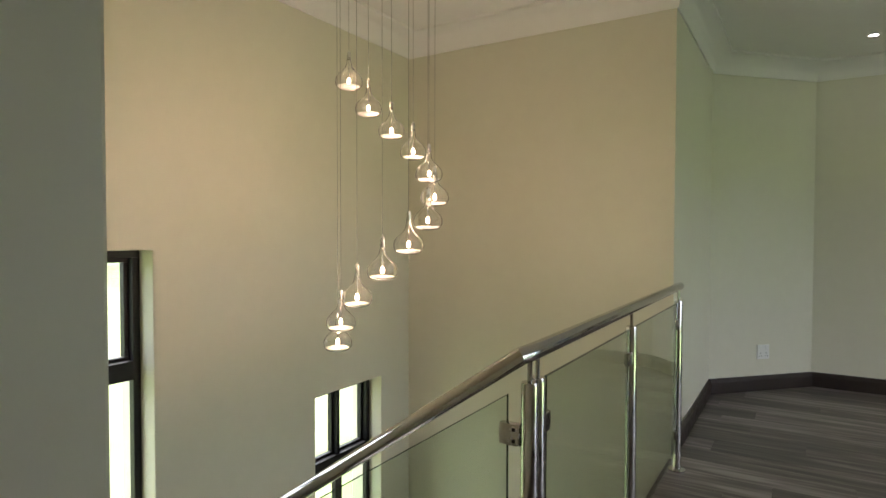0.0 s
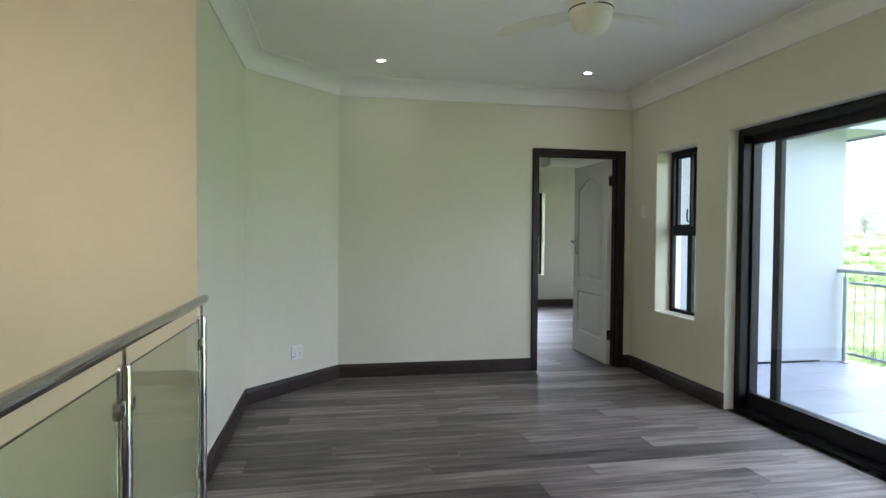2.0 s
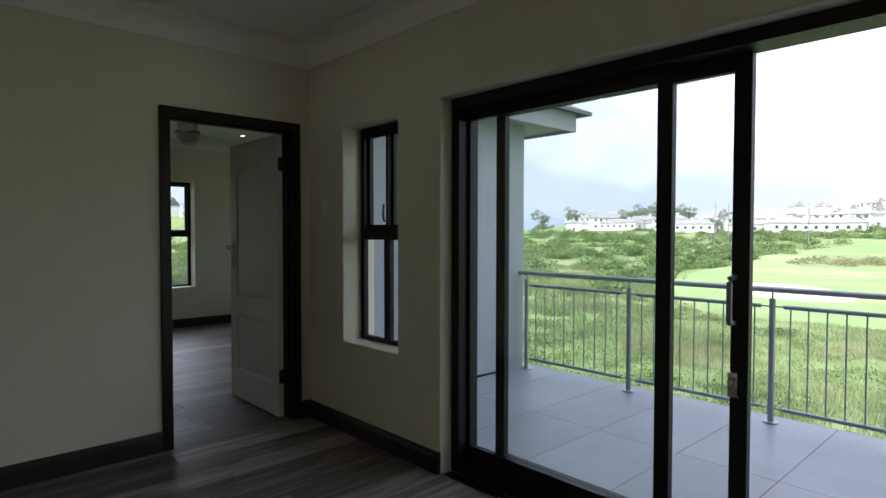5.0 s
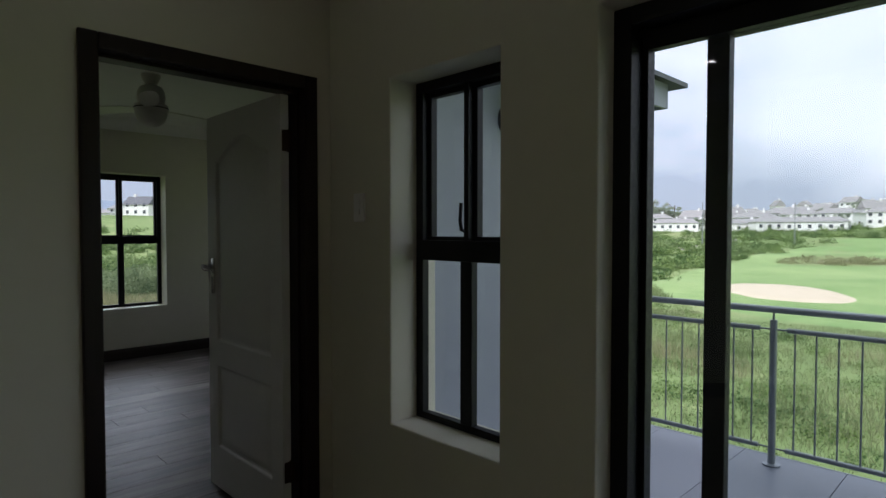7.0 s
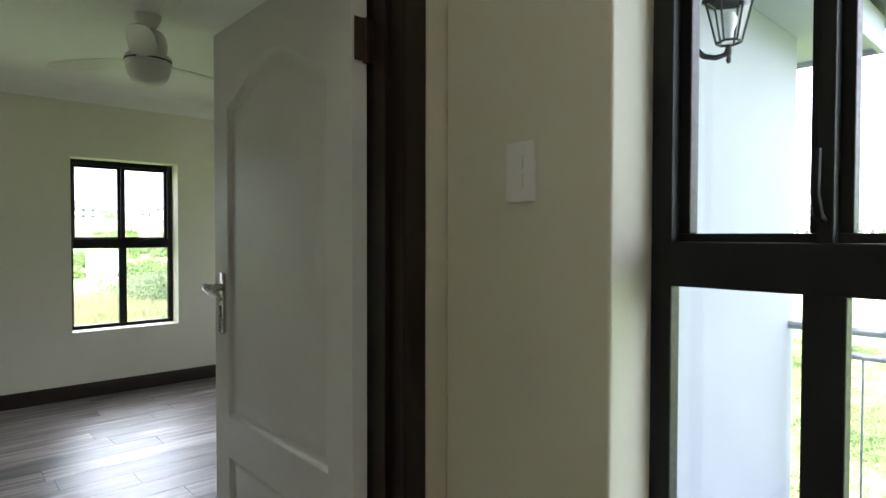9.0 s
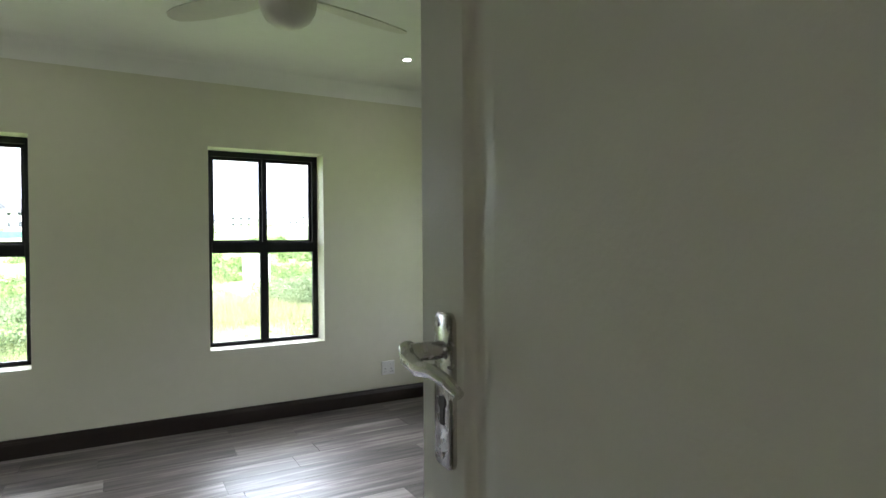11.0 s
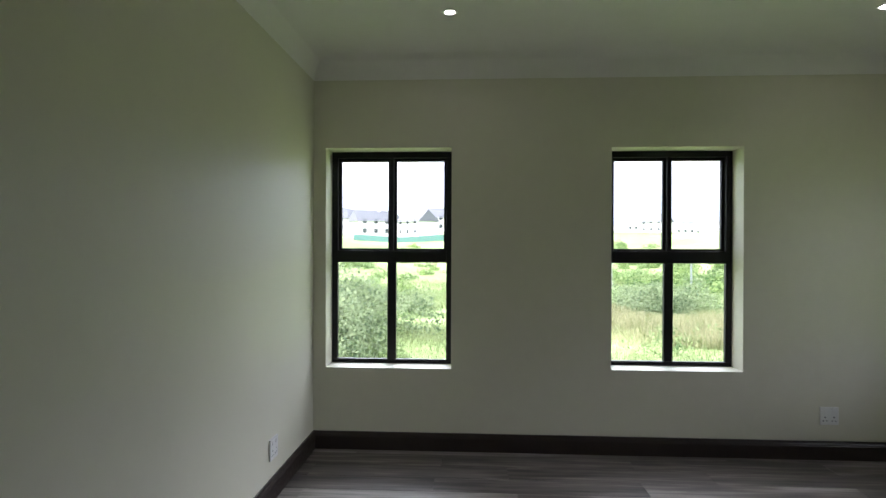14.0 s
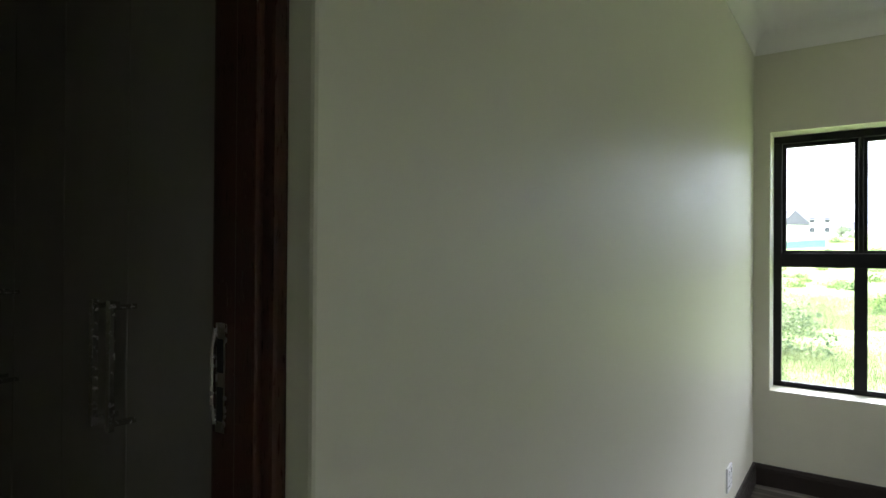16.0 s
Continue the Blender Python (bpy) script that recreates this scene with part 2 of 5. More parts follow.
BARK = surface("bark", (0.06, 0.045, 0.03), (0.12, 0.09, 0.07), 3, (0.8, 0.95))
SCREEN = surface("green_shade_net", (0.13, 0.27, 0.25), (0.17, 0.33, 0.30), 1.0, (0.8, 0.9))
SAND = surface("bunker_sand", (0.55, 0.46, 0.34), (0.68, 0.58, 0.44), 0.6, (0.85, 0.95))
TURF = surface("mown_turf", (0.125, 0.25, 0.075), (0.36, 0.45, 0.20), 0.075, (0.8, 0.95), 0.5, 1.5, stretch3=(1.0, 0.45, 1.0), spec=0.1)
SUBFLOOR = surface("dark_subfloor", (0.03, 0.025, 0.02), (0.05, 0.04, 0.035), 3, (0.7, 0.9))
TRACK = surface("gravel_track", (0.28, 0.25, 0.21), (0.4, 0.36, 0.3), 0.8, (0.85, 0.95))
# Blue-grey of distant air, painted straight into the hill colour.
HAZE = surface("haze_tinted_hillside", (0.22, 0.27, 0.34), (0.27, 0.32, 0.39), 0.004, (0.9, 1.0), spec=0.0)
PLANK = plank_material()
GLASS = glass_material("window_glass", (0.97, 0.985, 0.98))
GLASSEDGE = surface("polished_glass_edge", (0.02, 0.035, 0.025), (0.05, 0.07, 0.055), 20, (0.1, 0.2))
RAILGLASS = glass_material("rail_glass", (0.90, 0.95, 0.90))
DROPGLASS, _, _, drop_node = nodes_of("clear_drop_glass")
drop_node.inputs["Base Color"].default_value = (0.99, 0.985, 0.97, 1)
drop_node.inputs["Roughness"].default_value, drop_node.inputs["IOR"].default_value = 0.01, 1.45
drop_node.inputs["Transmission Weight"].default_value = 1.0
LAMP = glow("downlight_lamp", (1.0, 0.98, 0.92), 12.0)
BULB = glow("pendant_bulb", (1.0, 0.69, 0.46), 200.0)
FROST = surface("frosted_glass_base", (0.85, 0.84, 0.8), (0.9, 0.89, 0.86), 20, (0.3, 0.5))
SHRUB = leaf_material("shrub_leaves", (0.075, 0.135, 0.05), (0.33, 0.42, 0.19))
BUSH = leaf_material("bush_leaves", (0.085, 0.13, 0.065), (0.31, 0.375, 0.21), clump=0.8)
DARKSHRUB = leaf_material("dark_shrub_leaves", (0.06, 0.12, 0.04), (0.29, 0.39, 0.14))
REEDS = leaf_material("pale_reed_blades", (0.19, 0.21, 0.10), (0.42, 0.40, 0.24))
# Far leaves paler than foliage: aerial haze is mixed into the colour.
TREELEAF = leaf_material("haze_paled_tree_leaves", (0.27, 0.33, 0.24), (0.44, 0.49, 0.37))
BLADES = leaf_material("grass_blades", (0.16, 0.205, 0.09), (0.36, 0.40, 0.21))


def ground_material():
    m, n, l, b = nodes_of("rough_grassland")
    tc = n.new("ShaderNodeTexCoord")
    cols = []
    for s, d in ((0.035, 4), (0.6, 6), (7.0, 4)):
        t = n.new("ShaderNodeTexNoise")
        t.inputs["Scale"].default_value, t.inputs["Detail"].default_value = s, d
        l.new(tc.outputs["Object"], t.inputs["Vector"])
        cols.append(t)
    a = n.new("ShaderNodeMath")
    a.operation = "MULTIPLY_ADD"
    a.inputs[1].default_value = 0.55
    l.new(cols[0].outputs["Fac"], a.inputs[0])
    c = n.new("ShaderNodeMath")
    c.operation = "MULTIPLY_ADD"
    c.inputs[1].default_value = 0.3
    l.new(cols[1].outputs["Fac"], c.inputs[0])
    d = n.new("ShaderNodeMath")
    d.operation = "MULTIPLY"
    d.inputs[1].default_value = 0.15
    l.new(cols[2].outputs["Fac"], d.inputs[0])
    l.new(d.outputs[0], c.inputs[2])
    l.new(c.outputs[0], a.inputs[2])
    ramp = n.new("ShaderNodeValToRGB")
    e = ramp.color_ramp.elements
    e[0].position, e[0].color = 0.36, (0.12, 0.175, 0.06, 1)
    e[1].position, e[1].color = 0.64, (0.33, 0.285, 0.19, 1)
    g = e.new(0.49)
    g.color = (0.205, 0.28, 0.11, 1)
    g = e.new(0.56)
    g.color = (0.285, 0.33, 0.15, 1)
    l.new(a.outputs[0], ramp.inputs[0])
    l.new(ramp.outputs[0], b.inputs["Base Color"])
    b.inputs["Roughness"].default_value = 0.9
    b.inputs["Specular IOR Level"].default_value = 0.1
    bp = n.new("ShaderNodeBump")
    bp.inputs["Strength"].default_value, bp.inputs["Distance"].default_value = 0.6, 0.2
    l.new(cols[1].outputs["Fac"], bp.inputs["Height"])
    l.new(bp.outputs[0], b.inputs["Normal"])
    return m


GROUND = ground_material()


# ---- building helpers ----
def mesh_of(name, bm, material, smooth=False):
    me = bpy.data.meshes.new(name)
    bmesh.ops.recalc_face_normals(bm, faces=bm.faces)
    bm.to_mesh(me)
    bm.free()
    me.materials.append(material)
    if smooth:
        me.shade_smooth()
        me.set_sharp_from_angle(angle=radians(40))
    return me


def part(name, bm, material, parent, label="", smooth=False):
    ob = new(name, mesh_of(name, bm, material, smooth))
    ob.parent = parent
    return tagged(ob, label)


def thing(name, label, category, m=None, group="", kind=""):
    ob = new(name)
    ob.empty_display_size = 0.1
    if m is not None:
        ob.matrix_world = m
    return tagged(ob, label, category, group, kind)


def single(name, bm, material, label, category="", kind="", smooth=False):
    return tagged(new(name, mesh_of(name, bm, material, smooth)), label, category, "", kind)


def box(bm, x0, x1, y0, y1, z0, z1, bevel=0.0):
    x0, x1 = min(x0, x1), max(x0, x1)
    y0, y1 = min(y0, y1), max(y0, y1)
    z0, z1 = min(z0, z1), max(z0, z1)
    v = [bm.verts.new(p) for p in ((x0, y0, z0), (x1, y0, z0), (x1, y1, z0), (x0, y1, z0), (x0, y0, z1), (x1, y0, z1), (x1, y1, z1), (x0, y1, z1))]
    f = [bm.faces.new([v[i] for i in q]) for q in ((3, 2, 1, 0), (4, 5, 6, 7), (0, 1, 5, 4), (1, 2, 6, 5), (2, 3, 7, 6), (3, 0, 4, 7))]
    if bevel:
        bmesh.ops.bevel(bm, geom=list({e for g in f for e in g.edges}), offset=bevel, segments=2, profile=0.6, affect="EDGES")
    return bm


def boxed(*args, bevel=0.0):
    return box(bmesh.new(), *args, bevel=bevel)


def tube(bm, pts, r, sides=12, closed=False, r_end=None):
    """A round bar along a line of points, with mitred bends and capped ends."""
    pts = [Vector(p) for p in pts]
    rings, n = [], len(pts)
    up = Vector((0, 0, 1))
    for i, p in enumerate(pts):
        a = pts[(i - 1) % n] if closed or i else None
        b = pts[(i + 1) % n] if closed or i < n - 1 else None
        d1 = (p - a).normalized() if a is not None else None
        d2 = (b - p).normalized() if b is not None else None
        d = ((d1 or d2) + (d2 or d1)).normalized()
        ref = up if abs(d.z) < 0.95 else Vector((1, 0, 0))
        s = d.cross(ref).normalized()
        u = s.cross(d)
        k = 1 / max(0.5, d.dot(d1 or d))
        rr = r if r_end is None else r + (r_end - r) * i / (n - 1)
        rings.append([bm.verts.new(p + (s * math.cos(q) * k + u * math.sin(q)) * rr) for q in (2 * math.pi * j / sides for j in range(sides))])
    for i in range(n if closed else n - 1):
        g, h = rings[i], rings[(i + 1) % n]
        for j in range(sides):
            bm.faces.new((g[j], g[(j + 1) % sides], h[(j + 1) % sides], h[j]))
    if not closed:
        bm.faces.new(rings[0][::-1])
        bm.faces.new(rings[-1])
    return bm


def lathe(bm, profile, cx=0, cy=0, cz=0, sides=24):
    """Turns a line of (radius, height) about an upright axis."""
    rings = []
    for r, z in profile:
        if r < 1e-4:
            rings.append([bm.verts.new((cx, cy, cz + z))])
        else:
            rings.append([bm.verts.new((cx + r * math.cos(q), cy + r * math.sin(q), cz + z)) for q in (2 * math.pi * j / sides for j in range(sides))])
    for g, h in zip(rings, rings[1:]):
        for j in range(sides):
            k = (j + 1) % sides
            if len(g) == 1 and len(h) > 1:
                bm.faces.new((g[0], h[k], h[j]))
            elif len(h) == 1 and len(g) > 1:
                bm.faces.new((g[j], g[k], h[0]))
            elif len(g) > 1:
                bm.faces.new((g[j], g[k], h[k], h[j]))
    return bm


def sweep(bm, path, profile, closed=False):
    """Sweeps a profile of (distance to the left of the path, z) along a plan line with mitred corners."""
    pts = [Vector((p[0], p[1])) for p in path]
    n, rings = len(pts), []
    for i, p in enumerate(pts):
        d1 = (p - pts[i - 1]).normalized() if closed or i else None
        d2 = (pts[(i + 1) % n] - p).normalized() if closed or i < n - 1 else None
        n1 = Vector((-(d1 or d2).y, (d1 or d2).x))
        n2 = Vector((-(d2 or d1).y, (d2 or d1).x))
        mid = n1 + n2
        mid = mid / max(0.2, mid.dot(n1))
        rings.append([bm.verts.new((p.x + mid.x * o, p.y + mid.y * o, z)) for o, z in profile])
    k = len(profile)
    for i in range(n if closed else n - 1):
        g, h = rings[i], rings[(i + 1) % n]
        for j in range(k):
            bm.faces.new((g[j], g[(j + 1) % k], h[(j + 1) % k], h[j]))
    if not closed:
        bm.faces.new(rings[0][::-1])
        bm.faces.new(rings[-1])
    return bm


def wall_mesh(axis, p0, p1, a0, a1, z0, z1, holes=(), joints=()):
    """A wall of real thickness from p0 to p1 across the axis, from a0 to a1 along it, with openings (a, b, low, high) through it."""
    bm = bmesh.new()
    cuts = sorted({a0, a1, *joints, *(v for h in holes for v in h[:2])})
    levels = sorted({z0, z1, *(v for h in holes for v in h[2:])})
    cache = {}

    def vert(p, a, z):
        key = (p, round(a, 5), round(z, 5))
        if key not in cache:
            cache[key] = bm.verts.new((p, a, z) if axis == "x" else (a, p, z))
        return cache[key]

    def solid(i, j):
        if not (0 <= i < len(cuts) - 1 and 0 <= j < len(levels) - 1):
            return False
        a, z = (cuts[i] + cuts[i + 1]) / 2, (levels[j] + levels[j + 1]) / 2
        return not any(h[0] < a < h[1] and h[2] < z < h[3] for h in holes)

    for i in range(len(cuts) - 1):
        for j in range(len(levels) - 1):
            if not solid(i, j):
                continue
            a, b, c, d = cuts[i], cuts[i + 1], levels[j], levels[j + 1]
            for p in (p0, p1):
                bm.faces.new([vert(p, *q) for q in ((a, c), (b, c), (b, d), (a, d))])
            for (di, dj), (q, r) in {(-1, 0): ((a, c), (a, d)), (1, 0): ((b, c), (b, d)), (0, -1): ((a, c), (b, c)), (0, 1): ((a, d), (b, d))}.items():
                if not solid(i + di, j + dj):
                    bm.faces.new([vert(p0, *q), vert(p0, *r), vert(p1, *r), vert(p1, *q)])
    return bm


def wall(name, axis, p0, p1, a0, a1, z0, z1, holes=(), material=None, label="smooth cream painted plaster wall", outside=None, joints=()):
    bm = wall_mesh(axis, p0, p1, a0, a1, z0, z1, holes, joints)
    ob = single(name, bm, material or CREAM, label, "wall", "structure")
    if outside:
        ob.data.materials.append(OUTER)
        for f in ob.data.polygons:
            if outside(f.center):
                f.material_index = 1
    soft = ob.modifiers.new("softened edges", "BEVEL")
    soft.width, soft.segments, soft.limit_method, soft.angle_limit = 0.006, 2, "ANGLE", radians(40)
    return ob


CEIL, SLAB = 2.65, -3.3
# ---- large structure ----
# The wall between landing and bedroom, which runs on outside as the balcony's end wall.
DOOR_L, DOOR_R, DOOR_H = -0.955, -0.14, 2.045
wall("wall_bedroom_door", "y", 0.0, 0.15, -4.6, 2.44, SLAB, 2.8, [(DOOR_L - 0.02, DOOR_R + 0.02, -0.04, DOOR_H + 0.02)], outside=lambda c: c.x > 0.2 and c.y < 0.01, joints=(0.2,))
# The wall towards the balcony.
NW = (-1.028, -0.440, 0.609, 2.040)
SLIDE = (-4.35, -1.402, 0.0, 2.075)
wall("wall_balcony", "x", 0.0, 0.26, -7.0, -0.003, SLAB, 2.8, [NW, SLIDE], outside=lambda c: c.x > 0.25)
# The slanting wall and the short wall beside the landing.
bm = bmesh.new()
plan = [(-2.815, 0.0), (-3.506, -0.72), (-3.506, -2.25), (-5.31, -2.25), (-5.31, -2.1), (-3.66, -2.1), (-3.66, -0.60), (-3.12, -0.003), (-2.82, -0.003)]
low = [bm.verts.new((x, y, -3.0)) for x, y in plan]
top = [bm.verts.new((x, y, 2.8)) for x, y in plan]
for i in range(len(plan)):
    k = (i + 1) % len(plan)
    bm.faces.new((low[i], low[k], top[k], top[i]))
bm.faces.new(low)
bm.faces.new(top)
single("wall_landing_side", bm, CREAM, "cream painted wall with a slanting corner beside the stair void", "wall", "structure")
VX = -5.31
VW1, VW2 = (-4.95, -4.19, -1.3, 1.185), (-3.2, -2.574, -2.0, 0.295)
wall("wall_void", "x", VX - 0.26, VX, -7.26, -2.1, -3.0, 2.8, [VW1, VW2], label="tall cream painted wall of the stair void")
wall("wall_south", "y", -7.26, -7.0, -5.31, 0.26, -3.0, 2.8)
wall("wall_stair_stub", "x", -3.60, -3.45, -7.0, -5.38, -3.0, CEIL + 0.05, label="short cream wall at the head of the stairs")
# Bedroom.
BX0, BX1, BY0, BY1 = -1.99, 2.175, 0.15, 4.69
BW1, BW2, BW3 = (-1.905, -1.048, 0.553, 2.048), (0.018, 0.873, 0.562, 2.045), (3.305, 4.215, 0.565, 2.037)
wall("wall_bedroom_windows", "y", BY1, BY1 + 0.26, -4.6, 2.44, SLAB, 2.8, [BW1, BW2], outside=lambda c: c.y > BY1 + 0.25)
wall("wall_bedroom_side", "x", BX1, BX1 + 0.28, BY0, BY1, SLAB, 2.8, [BW3], outside=lambda c: c.x > BX1 + 0.27)
CL = (0.467, 1.297, 0.0, 2.06)
wall("wall_dressing", "x", BX0 - 0.15, BX0, BY0, BY1, -0.05, 2.8, [CL])
wall("wall_dressing_far", "x", -4.6, -4.45, BY0, BY1, SLAB, 2.8)

single("floor_landing", boxed(-3.52, 0.26, -7.0, 0.0, -0.30, -0.006), SUBFLOOR, "grey-brown laminate plank floor of the landing", "floor", "structure")
single("floor_bedroom", boxed(-4.45, BX1, -0.0, BY1, -0.30, -0.006), SUBFLOOR, "grey-brown laminate plank floor of the bedroom", "floor", "structure")
# Out of view; its pale colour is chosen to brighten the void.
single("floor_void", boxed(VX, 0.0, -7.0, -2.1, -3.15, -2.95), PALETILE, "unseen floor at the foot of the stair void, made pale to bounce light", "floor", "structure")
single("ceiling_landing", boxed(VX - 0.26, 0.26, -7.26, 0.0, CEIL, CEIL + 0.12), CEILING, "flat white painted ceiling over landing and void", "ceiling", "structure")
single("ceiling_bedroom", boxed(-4.6, BX1 + 0.28, 0.0, BY1 + 0.26, CEIL, CEIL + 0.12), CEILING, "flat white painted ceiling of the bedroom", "ceiling", "structure")

# Coved cornices.
cove = [(-0.004, CEIL - 0.145), (0.010, CEIL - 0.145), (0.016, CEIL - 0.130)]
cove += [(0.018 + 0.107 * (1 - math.cos(q)), CEIL - 0.128 + 0.110 * math.sin(q)) for q in (radians(a) for a in (15, 30, 45, 60, 75, 90))]
cove += [(0.140, CEIL - 0.018), (0.140, CEIL + 0.002), (-0.004, CEIL + 0.002)]
LAND = [(0, -7.0), (0, 0), (-2.815, 0), (-3.506, -0.72), (-3.506, -2.25), (VX, -2.25), (VX, -7.0)]
single("cornice_landing", sweep(bmesh.new(), LAND, cove, True), CEILING, "white coved plaster cornice round the landing", "cornice", "structure", True)
soft_cove = [(-0.004, CEIL - 0.142), (0.004, CEIL - 0.142)] + [(0.004 + 0.126 * (1 - math.cos(radians(a))), CEIL - 0.142 + 0.1415 * math.sin(radians(a))) for a in range(10, 91, 10)] + [(0.135, CEIL + 0.002), (-0.004, CEIL + 0.002)]
single("cornice_bedroom", sweep(bmesh.new(), [(BX1, BY0), (BX1, BY1), (BX0, BY1), (BX0, BY0)], soft_cove, True), CEILING, "white coved plaster cornice round the bedroom", "cornice", "structure", True)

# Skirting boards.
skirt = [(-0.004, 0.0), (0.020, 0.0), (0.020, 0.088), (0.017, 0.094), (0.017, 0.100), (0.012, 0.108), (0.010, 0.120), (-0.004, 0.120)]


def baseboard(path, label):
    single("baseboard", sweep(bmesh.new(), path, skirt), SKIRT, label, "skirting", "structure")


baseboard([(0, -1.403), (0, 0), (-0.078, 0)], "dark stained wooden skirting board beside the sliding door")
baseboard([(-1.016, 0), (-2.815, 0), (-3.506, -0.72), (-3.506, -2.25)], "dark stained wooden skirting board round the landing")
baseboard([(0, -7.0), (0, -4.37)], "dark stained wooden skirting board")
baseboard([(-0.075, BY0), (BX1, BY0), (BX1, BY1), (BX0, BY1), (BX0, 1.305)], "dark stained wooden skirting board round the bedroom")
baseboard([(BX0, 0.46), (BX0, BY0), (-1.02, BY0)], "dark stained wooden skirting board behind the door")


# ---- windows ----
def window(name, axis, mid, span, along_out, label, handle=False, split=0.505, w=0.042):
    """A charcoal aluminium window with four lights; mid: the frame's plane; along_out: +1 or -1, the way outside."""
    a0, a1, z0, z1 = span
    d = 0.035
    root = thing(name, label, "window", None, "", "structure")

    def bar(bm, a, b, c, e, depth=d, push=0.0):
        m = mid + push * along_out
        if axis == "x":
            box(bm, m - depth / 2, m + depth / 2, a, b, c, e, 0.003)
        else:
            box(bm, a, b, m - depth / 2, m + depth / 2, c, e, 0.003)
        return bm

    zm = z0 + (z1 - z0) * split
    am = (a0 + a1) / 2
    f = bmesh.new()
    bar(f, a0, a1, z0, z0 + w * 0.7)
    bar(f, a0, a1, z1 - w, z1)
    bar(f, a0, a0 + w, z0 + w * 0.7, z1 - w)
    bar(f, a1 - w, a1, z0 + w * 0.7, z1 - w)
    part("window_frame", f, ALU, root)
    part("transom", bar(bmesh.new(), a0 + w, a1 - w, zm - 0.042, zm + 0.042, d + 0.012), ALU, root)
    part("mullion", bar(bmesh.new(), am - 0.012, am + 0.012, zm + 0.040, z1 - w, d), ALU, root)
    part("mullion", bar(bmesh.new(), am - 0.031, am + 0.031, z0 + w * 0.7, zm - 0.040, d), ALU, root)
    # opening lights above: a second thin frame round each pane
    for p, q, u, v in ((a0 + w - 0.012, am - 0.006, 0.032, 0.025), (am + 0.006, a1 - w + 0.012, 0.025, 0.032)):
        s = bmesh.new()
        bar(s, p, q, z1 - w - 0.022, z1 - w + 0.012, 0.034, 0.032)
        bar(s, p, q, zm + 0.028, zm + 0.058, 0.034, 0.032)
        bar(s, p, p + u, zm + 0.058, z1 - w - 0.022, 0.034, 0.032)
        bar(s, q - v, q, zm + 0.058, z1 - w - 0.022, 0.034, 0.032)
        part("sash", s, ALU, root)
    for p, q, c, e in ((a0 + w, am - 0.031, z0 + w * 0.7, zm - 0.04), (am + 0.031, a1 - w, z0 + w * 0.7, zm - 0.04), (a0 + w, am - 0.031, zm + 0.04, z1 - w), (am + 0.031, a1 - w, zm + 0.04, z1 - w)):
        g = part("pane", bar(bmesh.new(), p - 0.005, q + 0.005, c - 0.005, e + 0.005, 0.005, 0.030 if c > zm else 0.0), GLASS, root, "clear window glass")
        g.visible_shadow = False
    if handle:
        h = bmesh.new()
        y = am + 0.004
        x = mid - 0.026
        tube(h, [(x + 0.018, y, zm + 0.075), (x - 0.012, y, zm + 0.085), (x - 0.016, y + 0.004, zm + 0.12), (x - 0.010, y + 0.004, zm + 0.19)], 0.007, 8)
        part("handle", h, ALU, root, "black window catch", True)
    return root


window("window_1", "x", 0.162, NW, 1, "narrow charcoal aluminium four-light window onto the balcony", True)
window("window_2", "y", BY1 + 0.185, BW1, 1, "charcoal aluminium four-light window near the bedroom corner")
window("window_3", "y", BY1 + 0.185, BW2, 1, "charcoal aluminium four-light window in the bedroom's long wall")
window("window_4", "x", BX1 + 0.175, BW3, 1, "charcoal aluminium four-light window in the bedroom's side wall")
window("window_5", "x", VX - 0.12, VW1, -1, "tall charcoal aluminium window in the stair void", False, 0.785, 0.034)
window("window_6", "x", VX - 0.12, VW2, -1, "charcoal aluminium window low in the stair void", False, 0.785, 0.034)

# ---- sliding door ----
slide = thing("door_1", "charcoal aluminium glazed sliding door standing half open to the balcony", "sliding door", None, "", "structure")
sy0, sy1, sz1 = SLIDE[0], SLIDE[1], SLIDE[3]
f = bmesh.new()
box(f, 0.085, 0.238, sy1 - 0.058, sy1, 0.0, sz1, 0.003)
box(f, 0.085, 0.238, sy0, sy0 + 0.045, 0.0, sz1, 0.003)
box(f, 0.085, 0.238, sy0 + 0.045, sy1 - 0.058, sz1 - 0.055, sz1, 0.003)
part("frame", f, ALU, slide)
part("track", box(box(boxed(0.080, 0.245, sy0 + 0.045, sy1 - 0.058, -0.004, 0.022, bevel=0.002), 0.171, 0.179, sy0 + 0.045, sy1 - 0.058, 0.022, 0.036), 0.210, 0.218, sy0 + 0.045, sy1 - 0.058, 0.022, 0.036), ALU, slide)


def leaf(name, x, y0, y1, label, s2=0.062):
    s, z0, z1 = 0.066, 0.036, sz1 - 0.055
    b = bmesh.new()
    box(b, x - 0.019, x + 0.019, y1 - s2, y1, z0, z1, 0.003)
    box(b, x - 0.019, x + 0.019, y0, y0 + s, z0, z1, 0.003)
    box(b, x - 0.019, x + 0.019, y0 + s, y1 - s2, z0, z0 + 0.105, 0.003)
    box(b, x - 0.019, x + 0.019, y0 + s, y1 - s2, z1 - 0.062, z1, 0.003)
    ob = part(name, b, ALU, slide, label)
    g = part("pane", boxed(x - 0.003, x + 0.003, y0 + s - 0.006, y1 - s2 + 0.006, z0 + 0.099, z1 - 0.056), GLASS, ob, "clear toughened glass pane")
    g.visible_shadow = False
    return ob


